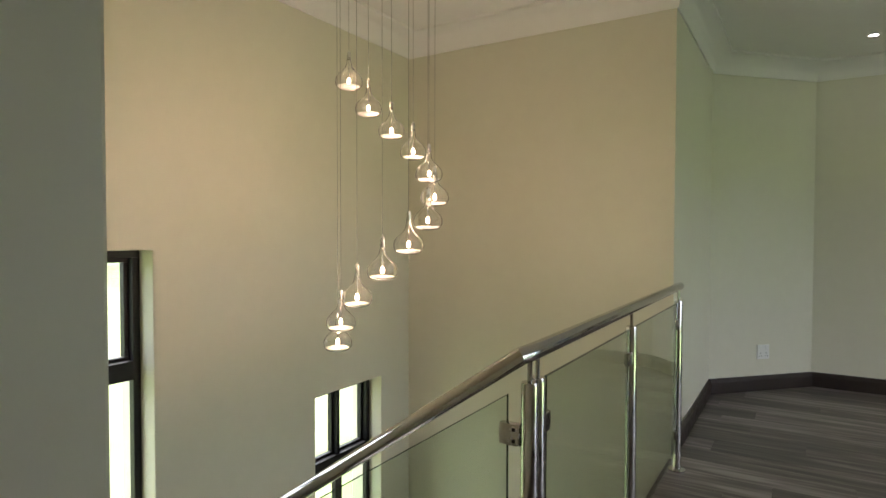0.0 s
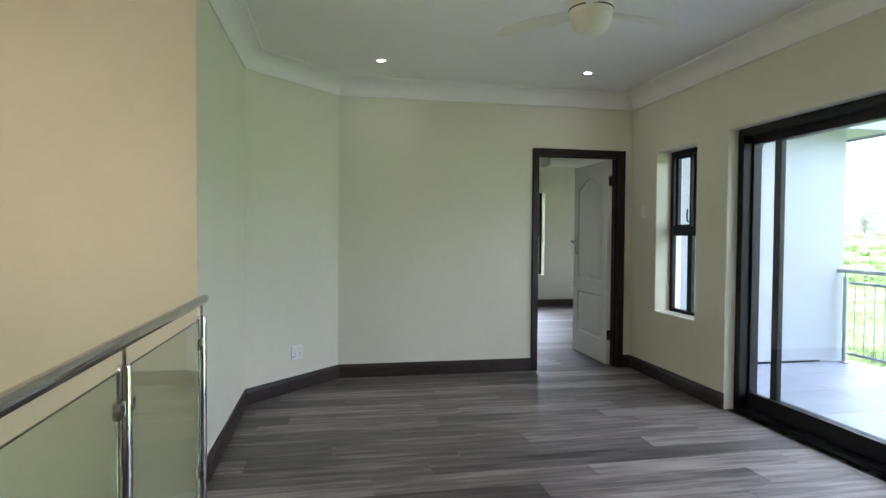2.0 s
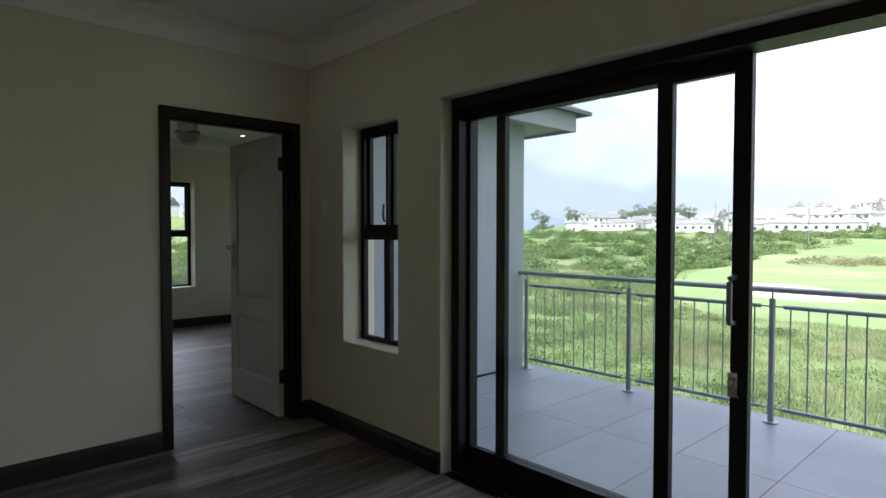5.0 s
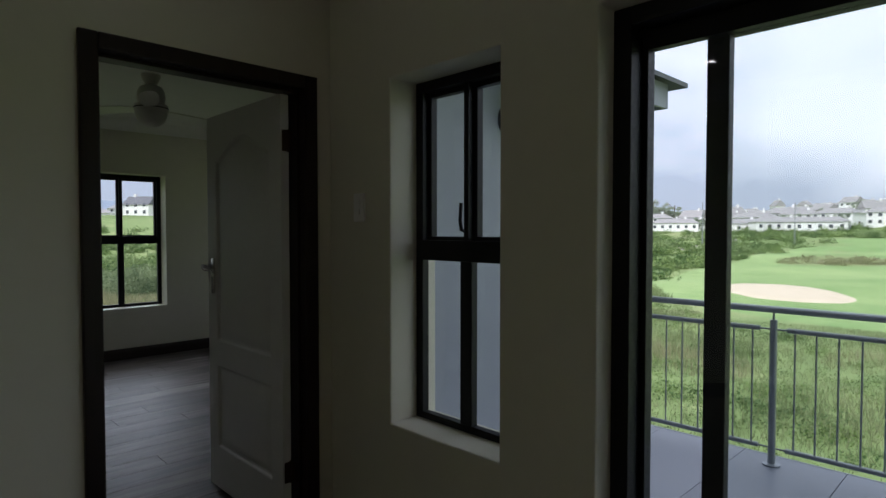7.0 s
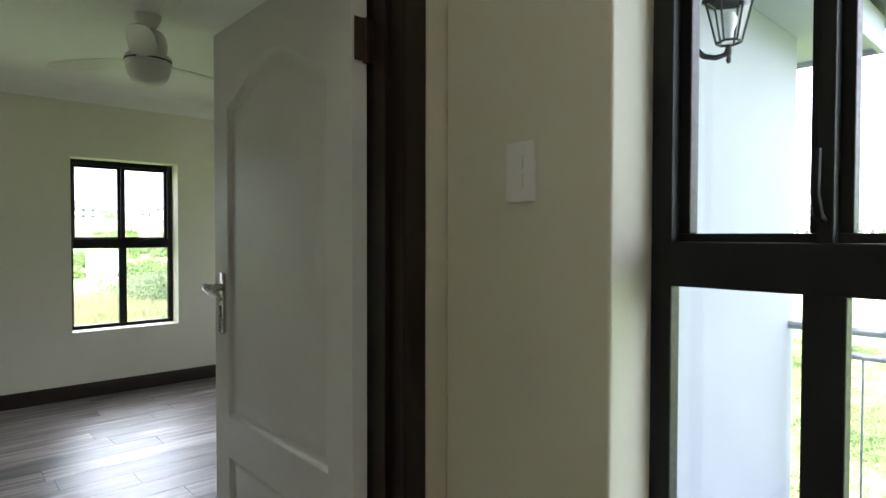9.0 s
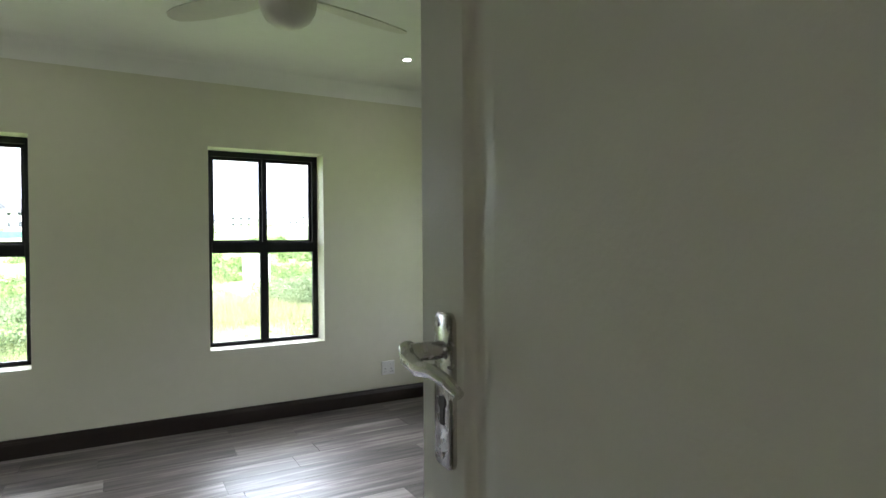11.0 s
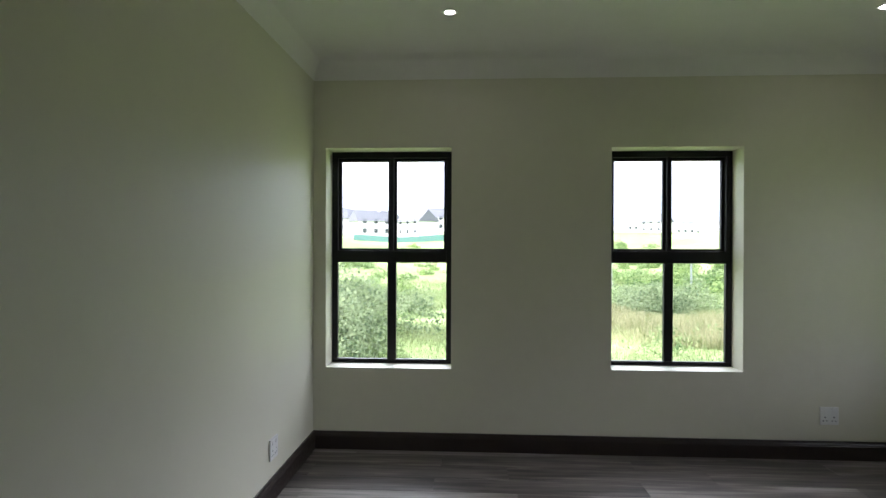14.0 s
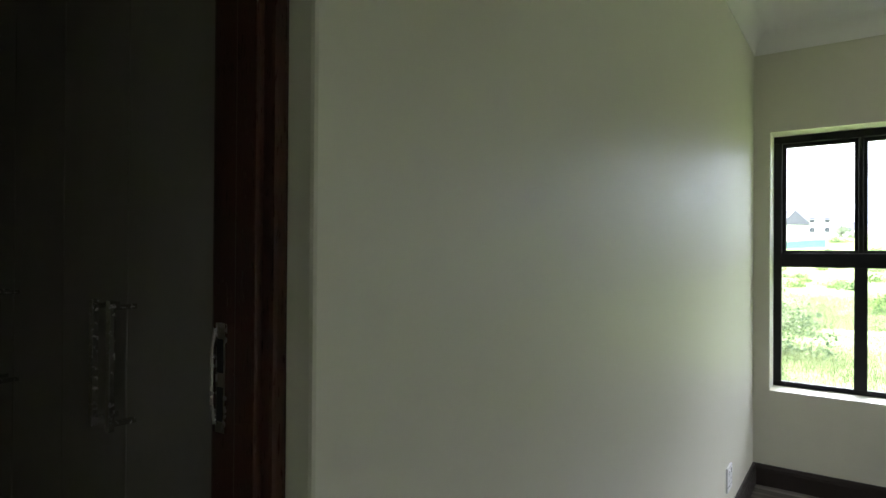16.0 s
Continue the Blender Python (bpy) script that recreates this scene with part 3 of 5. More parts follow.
leaf("fixed_leaf", 0.175, -2.632, sy1 - 0.058, "fixed glazed leaf", 0.018)
mover = leaf("sliding_leaf", 0.214, -2.922, -1.636, "sliding glazed leaf")
HX, HY = 0.195, -2.868
h = bmesh.new()
tube(h, [(HX, HY, 0.99), (HX - 0.040, HY, 0.995), (HX - 0.048, HY, 1.01), (HX - 0.048, HY, 1.15), (HX - 0.040, HY, 1.165), (HX, HY, 1.17)], 0.011, 10)
part("pull_handle", h, GALV, mover, "grey metal pull handle", True)
k = boxed(HX - 0.010, HX + 0.002, HY - 0.020, HY + 0.017, 0.70, 0.80, bevel=0.005)
tube(k, [(HX - 0.003, HY - 0.002, 0.775), (HX - 0.033, HY - 0.002, 0.775)], 0.010, 10)
box(k, HX - 0.036, HX - 0.032, HY - 0.012, HY + 0.008, 0.735, 0.772, 0.001)
part("lock", k, CHROME, mover, "key in the lock", True)

# ---- bedroom door ----
bd = thing("door_2", "dark stained door frame with a white two-panel door standing open", "door", None, "", "structure")
f = bmesh.new()
box(f, -1.016, DOOR_L, -0.022, 0.165, 0.0, 2.105, 0.006)
box(f, DOOR_R, -0.078, -0.022, 0.165, 0.0, 2.105, 0.006)
box(f, DOOR_L, DOOR_R, -0.022, 0.165, DOOR_H, 2.105, 0.006)
part("door_frame", f, DARKWOOD, bd, "dark stained wooden door frame")
f = bmesh.new()
box(f, DOOR_L, DOOR_L + 0.014, 0.03, 0.075, 0.0, DOOR_H, 0.002)
box(f, DOOR_R - 0.014, DOOR_R, 0.03, 0.075, 0.0, DOOR_H, 0.002)
box(f, DOOR_L + 0.014, DOOR_R - 0.014, 0.03, 0.075, DOOR_H - 0.014, DOOR_H, 0.002)
part("door_stop", f, DARKWOOD, bd)
LX, LY0, LY1 = -0.205, 0.085, 0.895
y0, y1 = LY0 + 0.105, LY1 - 0.105
arch = [(y0, 0.815), (y1, 0.815), (y1, 1.785)]
for i in range(1, 16):
    u = i / 16
    arch.append((y1 + (y0 - y1) * u, 1.785 + 0.112 * (math.sin(math.pi * u) ** 1.5)))
arch.append((y0, 1.785))
low_panel = [(y0, 0.235), (y1, 0.235), (y1, 0.685), (y0, 0.685)]


def leaf_body(outer, holes, x0, x1):
    """A door leaf whose two faces are left open where its sunk panels sit."""
    bm, rims = bmesh.new(), []
    for x in (x0, x1):
        edges = []
        for line in (outer, *holes):
            vs = [bm.verts.new((x, *p)) for p in line]
            edges += [bm.edges.new((vs[i - 1], vs[i])) for i in range(len(vs))]
            if line is outer:
                rims.append(vs)
        bmesh.ops.triangle_fill(bm, use_beauty=True, edges=edges, normal=(1, 0, 0))
    for i in range(4):
        bm.faces.new((rims[0][i - 1], rims[0][i], rims[1][i], rims[1][i - 1]))
    return bm


def panel(bm, outline, x, side):
    """A sunk panel: a steep moulding round a raised and fielded middle."""
    steps = ((0.0, 0.0), (0.003, -0.0015), (0.009, -0.0095), (0.013, -0.0125), (0.026, -0.0125), (0.032, -0.0105), (0.058, -0.0035), (0.066, -0.003))
    rings = []
    n = len(outline)
    for inset, rise in steps:
        ring = []
        for i, p in enumerate(outline):
            a, b, e = Vector(outline[i - 1]), Vector(p), Vector(outline[(i + 1) % n])
            d1, d2 = (b - a).normalized(), (e - b).normalized()
            n1, n2 = Vector((-d1.y, d1.x)), Vector((-d2.y, d2.x))
            m = n1 + n2
            m = m / max(0.4, m.dot(n1))
            q = b + m * inset
            ring.append(bm.verts.new((x + side * rise, q.x, q.y)))
        rings.append(ring)
    for g, h2 in zip(rings, rings[1:]):
        for i in range(n):
            k2 = (i + 1) % n
            bm.faces.new((g[i], g[k2], h2[k2], h2[i]))
    bm.faces.new(rings[-1])
    return bm


def rounded_plate(x0, x1, mid, half, low, high):
    """An upright plate with rounded corners and a softened front edge."""
    bm, rings = bmesh.new(), []
    c, turns = 0.013, ((1, 1, 0), (-1, 1, 90), (-1, -1, 180), (1, -1, 270))
    ends = [(mid + u * (half - c), (high if v > 0 else low) - v * c, radians(a + b)) for u, v, a in turns for b in (0, 22.5, 45, 67.5, 90)]
    for x, r in ((x0, c), (x0 + (x1 - x0) * 0.7, c), (x1, c - 0.003)):
        rings.append([bm.verts.new((x, y + r * math.cos(a), z + r * math.sin(a))) for y, z, a in ends])
    n = len(ends)
    for g, h2 in zip(rings, rings[1:]):
        for i in range(n):
            bm.faces.new((g[i - 1], g[i], h2[i], h2[i - 1]))
    bm.faces.new(rings[0])
    bm.faces.new(rings[-1])
    return bm


lf = part("door_leaf", leaf_body([(LY0, 0.012), (LY1, 0.012), (LY1, 2.03), (LY0, 2.03)], (arch, low_panel), LX, LX + 0.04), DOORWHITE, bd, "white enamelled two-panel door leaf")
for x, side in ((LX, -1), (LX + 0.04, 1)):
    for o in (arch, low_panel):
        part("door_panel", panel(bmesh.new(), o, x, side), DOORWHITE, lf, "", True)
hy, hz = LY1 - 0.066, 1.22
for x, side in ((LX, -1), (LX + 0.04, 1)):
    p = rounded_plate(x, x + side * 0.008, hy, 0.0225, hz - 0.148, hz + 0.046)
    hp = part("back_plate", p, CHROME, lf, "satin chrome handle plate", True)
    l = bmesh.new()
    tube(l, [(x, hy, hz), (x + side * 0.018, hy, hz), (x + side * 0.020, hy, hz), (x + side * 0.052, hy, hz)], 0.0115, 14)
    lever = [(x + side * 0.050, hy + 0.012, hz + 0.004), (x + side * 0.056, hy - 0.004, hz - 0.006), (x + side * 0.056, hy - 0.03, hz - 0.013), (x + side * 0.055, hy - 0.06, hz - 0.010), (x + side * 0.052, hy - 0.09, hz - 0.016), (x + side * 0.050, hy - 0.112, hz - 0.026)]
    tube(l, lever, 0.0115, 12, r_end=0.006)
    part("lever", l, CHROME, hp, "curved satin chrome lever", True)
    kh = bmesh.new()
    tube(kh, [(x, hy, hz - 0.066), (x + side * 0.0095, hy, hz - 0.066)], 0.0085, 14)
    box(kh, x, x + side * 0.0092, hy - 0.005, hy + 0.005, hz - 0.094, hz - 0.066, 0.001)
    part("keyhole", kh, SLOT, hp)
    for dz in (0.031, -0.133):
        for dy in ((-0.011, 0.011) if dz > 0 else (0,)):
            s = bmesh.new()
            tube(s, [(x, hy + dy, hz + dz), (x + side * 0.0092, hy + dy, hz + dz)], 0.0035, 8)
            part("screw", s, STEEL, hp)
for z in (0.30, 1.822):
    g = boxed(DOOR_R - 0.062, DOOR_R - 0.001, 0.076, 0.080, z - 0.048, z + 0.048, bevel=0.001)
    tube(g, [(DOOR_R - 0.030, 0.081, z - 0.05), (DOOR_R - 0.030, 0.081, z + 0.05)], 0.0065, 10)
    part("hinge", g, HINGE, bd, "bronze butt hinge", True)

# ---- dressing room doorway ----
cd = thing("door_3", "dark stained wooden frame of the doorway to the dressing room", "door frame", None, "", "structure")
f = bmesh.new()
box(f, BX0 - 0.165, BX0 - 0.042, CL[1] - 0.022, CL[1] + 0.0, 0.0, CL[3], 0.006)
box(f, BX0 - 0.165, BX0 - 0.042, CL[0], CL[0] + 0.022, 0.0, CL[3], 0.006)
box(f, BX0 - 0.165, BX0 - 0.042, CL[0] + 0.022, CL[1] - 0.022, CL[3] - 0.022, CL[3], 0.006)
part("door_frame", f, REDWOOD, cd)
part("door_stop", boxed(BX0 - 0.100, BX0 - 0.060, CL[1] - 0.034, CL[1] - 0.021, 0.0, CL[3] - 0.022, bevel=0.004), REDWOOD, cd)
sp = boxed(BX0 - 0.150, BX0 - 0.130, CL[1] - 0.0250, CL[1] - 0.0215, 1.115, 1.252, bevel=0.001)
tube(sp, [(BX0 - 0.150, CL[1] - 0.025, 1.125), (BX0 - 0.154, CL[1] - 0.027, 1.15), (BX0 - 0.154, CL[1] - 0.027, 1.22), (BX0 - 0.150, CL[1] - 0.025, 1.245)], 0.003, 8)
sp_ob = part("strike_plate", sp, CHROME, cd, "satin chrome strike plate")
part("latch_hole", boxed(BX0 - 0.146, BX0 - 0.134, CL[1] - 0.0256, CL[1] - 0.0245, 1.130, 1.172), SLOT, sp_ob)
part("latch_hole", boxed(BX0 - 0.146, BX0 - 0.134, CL[1] - 0.0256, CL[1] - 0.0245, 1.19, 1.232), SLOT, sp_ob)


# ---- built-in cupboards ----
def cupboard(w=0.72):
    d, h = 0.55, 2.4
    root = thing("wardrobe", "grey two-door built-in wardrobe with steel bar handles", "wardrobe", None, "dressing room wardrobes")
    part("body", boxed(0.002, w - 0.002, 0.02, d, 0.0, h, bevel=0.002), CUPBOARD, root)
    part("plinth", boxed(0.0, w, 0.03, 0.05, 0.0, 0.08), CUPBOARD, root)
    for i in range(2):
        x0 = i * w / 2 + 0.002
        x1 = (i + 1) * w / 2 - 0.002
        dr = part("door", boxed(x0, x1, 0.0, 0.018, 0.085, h - 0.02, bevel=0.002), CUPBOARD, root)
        hx = x1 - 0.04 if i == 0 else x0 + 0.04
        b = bmesh.new()
        box(b, hx - 0.009, hx + 0.009, -0.064, -0.050, 0.925, 1.225, 0.002)
        box(b, hx - 0.006, hx + 0.006, -0.052, 0.001, 0.935, 0.947, 0.001)
        box(b, hx - 0.006, hx + 0.006, -0.052, 0.001, 1.203, 1.215, 0.001)
        part("handle", b, CHROME, dr, "brushed steel bar handle")
    return root


cup = cupboard()
cup.matrix_world = pose(-3.279, 1.54, 0)
copy_thing(cup, pose(-3.999, 1.54, 0))
cupboard(0.40).matrix_world = pose(-2.559, 1.54, 0)


# ---- ceiling fans ----
def ceiling_fan(m, angles, label, lift=0.0):
    root = thing("ceiling_fan", label, "ceiling fan", m, "ceiling fans")
    part("canopy", lathe(bmesh.new(), [(0, 0.0), (0.072, 0.0), (0.070, -0.02), (0.050, -0.062), (0.040, -0.075), (0, -0.075)]), FANWHITE, root, "", True)
    part("collar", lathe(bmesh.new(), [(0, -0.07), (0.024, -0.07), (0.024, -0.10), (0, -0.10)], cz=lift), STEEL, root, "chrome collar", True)
    part("motor", lathe(bmesh.new(), [(0, -0.09), (0.045, -0.092), (0.082, -0.11), (0.100, -0.145), (0.104, -0.19), (0.096, -0.235), (0.085, -0.25), (0, -0.25)], cz=lift), FANWHITE, root, "", True)
    part("hub", lathe(bmesh.new(), [(0, -0.248), (0.118, -0.248), (0.124, -0.256), (0.124, -0.300), (0.119, -0.308), (0, -0.308)], cz=lift, sides=32), FANWHITE, root, "", True)
    part("trim_ring", lathe(bmesh.new(), [(0.12, -0.272), (0.1265, -0.272), (0.1265, -0.280), (0.12, -0.280)], cz=lift, sides=32), SLOT, root)
    part("bowl", lathe(bmesh.new(), [(0, -0.308), (0.117, -0.308), (0.117, -0.325), (0.110, -0.352), (0.092, -0.385), (0.06, -0.408), (0.025, -0.418), (0, -0.42)], cz=lift, sides=32), FANWHITE, root, "", True)
    for a in angles:
        b = bmesh.new()
        spans = [(0.10, 0.035, 0.028), (0.16, 0.05, 0.046), (0.28, 0.066, 0.062), (0.45, 0.068, 0.062), (0.57, 0.057, 0.052), (0.63, 0.038, 0.036), (0.652, 0.012, 0.012)]
        tilt = radians(11)
        rows = []
        for r, w1, w2 in spans:
            for_z = []
            for w, dz in ((w1, 0), (-w2, 0)):
                for t in (0.003, -0.003):
                    for_z.append(bm_v(b, a, r, w, lift - 0.277 + w * math.sin(tilt) + t))
            rows.append(for_z)
        for g, h2 in zip(rows, rows[1:]):
            for p, q in ((0, 1), (1, 3), (3, 2), (2, 0)):
                b.faces.new((g[p], g[q], h2[q], h2[p]))
        b.faces.new([rows[0][i] for i in (0, 1, 3, 2)])
        b.faces.new([rows[-1][i] for i in (0, 1, 3, 2)])
        part("blade", b, FANWHITE, root, "", True)
    return root


def bm_v(b, a, r, w, z):
    c, s = math.cos(radians(a)), math.sin(radians(a))
    return b.verts.new((c * r - s * w, s * r + c * w, z))


ceiling_fan(pose(0.07, 2.63, CEIL), (129, 250, 16), "ivory three-blade ceiling fan hanging in the bedroom", 0.012)
ceiling_fan(pose(-1.525, -2.34, CEIL), (131, 251, 11), "ivory three-blade ceiling fan hanging over the landing", 0.085).scale = (0.92, 0.92, 0.92)


# ---- downlights ----
def downlight(m):
    root = thing("downlight", "round white recessed ceiling downlight, switched on", "downlight", m, "ceiling downlights")
    part("ring", lathe(bmesh.new(), [(0.0275, 0.004), (0.0275, -0.004), (0.042, -0.006), (0.046, -0.002), (0.046, 0.004)]), PLASTIC, root, "", True)
    part("lamp", lathe(bmesh.new(), [(0, -0.001), (0.028, -0.001), (0.028, 0.003), (0, 0.003)]), LAMP, root, "glowing lamp")
    return root


dl = downlight(pose(-2.495, -0.63, CEIL))
spots = [(-2.495, -0.63), (-0.766, -0.64), (1.26, 3.95), (-1.03, 3.92)]
for x, y in spots:
    disc = bpy.data.lights.new("downlight_beam", "AREA")
    disc.shape, disc.size, disc.color = "DISK", 0.06, (1.0, 0.95, 0.86)
    disc.energy = 0.18
    new("downlight_beam", disc).matrix_world = pose(x, y, CEIL - 0.008)
for x, y in ((-0.766, -0.64), (1.26, 3.95), (-1.03, 3.92)):
    copy_thing(dl, pose(x, y, CEIL))


# ---- sockets and switch ----
def socket(m, label):
    root = thing("power_socket", label, "socket", m, "power sockets")
    part("plate", boxed(-0.058, 0.058, -0.009, 0.001, -0.058, 0.058, bevel=0.003), PLASTIC, root)
    for x in (-0.028, 0.028):
        part("rocker", boxed(x - 0.010, x + 0.010, -0.0125, -0.008, 0.022, 0.046, bevel=0.001), PLASTIC, root)
        hs = bmesh.new()
        for dx, dz, r in ((0, -0.008, 0.0045), (-0.011, -0.032, 0.004), (0.011, -0.032, 0.004)):
            tube(hs, [(x + dx, -0.008, dz), (x + dx, -0.0096, dz)], r, 10)
        part("pin_holes", hs, SLOT, root)
    return root


socket(pose(1.42, BY1, 0.285), "white double power socket low on the bedroom wall")
socket(pose(BX0, 3.895, 0.275, 0, 0, 90), "white double power socket on the bedroom's side wall")
ang = math.degrees(math.atan2(0.72, 0.691))
socket(pose(-3.155, -0.354, 0.31, 0, 0, ang), "white double power socket on the slanting landing wall")
sw = thing("light_switch", "white two-lever light switch beside the bedroom door", "light switch", pose(0, -0.234, 1.515, 0, 0, -90))
part("plate", boxed(-0.038, 0.038, -0.009, 0.001, -0.062, 0.062, bevel=0.004), PLASTIC, sw)
for z in (-0.02, 0.02):
    part("rocker", boxed(-0.010, 0.010, -0.013, -0.008, z - 0.014, z + 0.014, bevel=0.001), PLASTIC, sw)
iso = thing("isolator_box", "small white isolator box high on the bedroom wall", "switch", pose(BX1, 2.60, 1.80, 0, 0, -90))
part("plate", boxed(-0.06, 0.06, -0.012, 0.001, -0.04, 0.04, bevel=0.004), PLASTIC, iso)
part("rocker", boxed(-0.014, 0.014, -0.018, -0.011, -0.022, 0.022, bevel=0.002), PLASTIC, iso)

# ---- landing glass railing ----
RX = -3.452
rail = thing("glass_balustrade", "stainless steel balustrade with green-tinted glass panels along the landing edge", "balustrade")
RZ = 0.974
top_line = [(RX - 0.012, -2.30, RZ), (RX + 0.002, -4.385, RZ), (RX - 0.012, -4.415, RZ - 0.006), (RX - 1.60, -4.43, RZ - 1.10)]
part("handrail", tube(bmesh.new(), top_line, 0.0215, 20), STEEL, rail, "polished round steel handrail", True)


def rail_post(y, x=RX):
    p = lathe(bmesh.new(), [(0, 0.0), (0.045, 0.0), (0.045, 0.006), (0.0215, 0.010), (0.0215, 0.895), (0.019, 0.905), (0, 0.905)], x, y, 0, 18)
    ob = part("post", p, STEEL, rail, "", True)
    part("pin", lathe(bmesh.new(), [(0, 0.90), (0.006, 0.90), (0.006, 0.962), (0, 0.962)], x, y, 0, 10), STEEL, ob)
    return ob


def clamp(post, y, z, d, x=RX):
    b = boxed(x - 0.013, x + 0.013, y + d * 0.018, y + d * 0.066, z - 0.027, z + 0.027, bevel=0.010)
    c = part("glass_clamp", b, STEEL, post, "rounded steel glass clamp", True)
    part("grub_screw", box(boxed(x + 0.012, x + 0.0142, y + d * 0.044, y + d * 0.052, z - 0.016, z - 0.008), x + 0.012, x + 0.0142, y + d * 0.044, y + d * 0.052, z + 0.008, z + 0.016), SLOT, c)


posts = {}
for y in (-2.41, -3.412, -4.345):
    posts[y] = rail_post(y)
end_post = rail_post(-4.400, RX + 0.004)
for a, b in ((-2.41, -3.412), (-3.412, -4.345)):
    for z in (0.20, 0.785):
        clamp(posts[a], a, z, -1)
        clamp(posts[b], b, z, 1)
    g = part("glass_panel", boxed(RX - 0.004, RX + 0.004, b + 0.055, a - 0.045, 0.09, 0.895, bevel=0.001), RAILGLASS, rail, "greenish toughened glass panel")
    g.visible_shadow = False
    part("glass_edge", tube(bmesh.new(), [(RX, b + 0.055, 0.10), (RX, b + 0.055, 0.896), (RX, a - 0.045, 0.896), (RX, a - 0.045, 0.10)], 0.003, 6), GLASSEDGE, g)
for z in (0.14, 0.775):
    b = boxed(RX - 0.072, RX - 0.014, -4.418, -4.392, z - 0.028, z + 0.028, bevel=0.010)
    c = part("glass_clamp", b, CHROME, end_post, "rounded steel glass clamp", True)
    for k in (-0.014, 0.014):
        part("grub_screw", boxed(RX - 0.034, RX - 0.026, -4.4195, -4.4175, z + k - 0.004, z + k + 0.004), SLOT, c)


def sloping_panel(length, thick):
    """The stair's glass panel, its top and bottom edges sloping with the flight."""
    b, fall = bmesh.new(), 0.655
    rings = []
    for y in (-4.405 - thick / 2, -4.405 + thick / 2):
        rings.append([b.verts.new((RX - 0.05 - u, y, z - u * fall)) for u, z in ((0.0, 0.09), (length, 0.09), (length, 0.87), (0.0, 0.87))])
    b.faces.new(rings[0])
    b.faces.new(rings[1][::-1])
    for k in range(4):
        b.faces.new((rings[0][k], rings[1][k], rings[1][(k + 1) % 4], rings[0][(k + 1) % 4]))
    bmesh.ops.recalc_face_normals(b, faces=b.faces)
    return b


g = part("glass_panel", sloping_panel(0.78, 0.008), RAILGLASS, rail, "sloping clear glass panel of the stair rail")
g.visible_shadow = False
part("glass_edge", tube(bmesh.new(), [(RX - 0.052, -4.405, 0.10), (RX - 0.052, -4.405, 0.868), (RX - 0.83, -4.405, 0.868 - 0.51)], 0.0025, 6), GLASSEDGE, g)


# ---- pendant cluster ----
def pendant(m, length):
    root = thing("pendant_lamp", "clear glass teardrop pendant lamp, lit, on a thin cable", "pendant lamp", m, "spiral pendant cluster")
    drop = [(0.008, 0.128), (0.0085, 0.112), (0.011, 0.096), (0.017, 0.083), (0.027, 0.073), (0.037, 0.063), (0.0445, 0.050), (0.0475, 0.036), (0.046, 0.022), (0.039, 0.010), (0.025, 0.0035), (0, 0.001)]
    drop = [(r * 1.14 if z < 0.1 else r, z) for r, z in drop]
    g = part("glass_drop", lathe(bmesh.new(), drop + [(max(0.0, r - 0.0022), z + (0.0022 if r < 0.03 and z < 0.02 else 0.0006)) for r, z in drop[::-1]] + drop[:1], sides=24), DROPGLASS, root, "", True)
    g.visible_shadow = False
    part("frosted_base", lathe(bmesh.new(), [(0, 0.004), (0.025, 0.006), (0.036, 0.010), (0.0435, 0.0165), (0.036, 0.018), (0, 0.017)], sides=24), FROST, root, "frosted glass base", True)
    part("bulb", lathe(bmesh.new(), [(0, 0.026), (0.004, 0.027), (0.0065, 0.033), (0.006, 0.042), (0.003, 0.048), (0, 0.049)], sides=12), BULB, root, "small glowing halogen bulb", True)
    part("stem", lathe(bmesh.new(), [(0, 0.048), (0.002, 0.048), (0.002, 0.118), (0.0075, 0.120), (0.0075, 0.150), (0.003, 0.154), (0, 0.154)], sides=12), CHROME, root, "", True)
    part("cable", tube(bmesh.new(), [(0, 0, 0.153), (0, 0, length)], 0.0008, 6), CABLE, root, "thin steel cable")
    return root


PCX, PCY, PR = -4.238, -3.924, 0.183
VIEW = radians(37.8)
fwd, side = Vector((-math.sin(VIEW), math.cos(VIEW), 0)), Vector((math.cos(VIEW), math.sin(VIEW), 0))
plate = thing("pendant_canopy", "round white ceiling plate carrying the pendant cables", "ceiling plate", pose(PCX, PCY, CEIL))
part("plate", lathe(bmesh.new(), [(0, 0.002), (0.26, 0.002), (0.26, -0.02), (0.25, -0.026), (0, -0.026)], sides=40), STEEL, plate, "", True)
for i in range(12):
    th = radians(-52 + 29.6 * i)
    c = Vector((PCX, PCY, 0)) + side * (PR * math.sin(th)) + fwd * (PR * math.cos(th))
    z = 1.822 - 0.0917 * i + 0.005 * math.sin(i * 1.3 + 4.0)
    pendant(pose(c.x, c.y, z), CEIL - 0.02 - z)

# ---- balcony ----
BXE = 2.55
single("balcony_slab", boxed(0.26, BXE, -7.0, 0.0, -0.26, -0.032), GROUT, "grouted concrete slab of the balcony", "balcony", "structure")
single("balcony_edge", boxed(BXE, BXE + 0.02, -7.0, 0.0, -0.26, -0.022, bevel=0.004), OUTER, "white plastered edge of the balcony slab, its shade put into the colour", "balcony", "structure")
bal = thing("balcony_railing", "galvanised steel railing with thin upright bars round the balcony", "railing")
BR = 2.378
b_posts = [-0.09 - 1.115 * i for i in range(7)]
part("handrail", tube(bmesh.new(), [(BR, 0.0, 0.935), (BR, -6.95, 0.935)], 0.021, 14), GALV, bal, "round grey steel handrail", True)
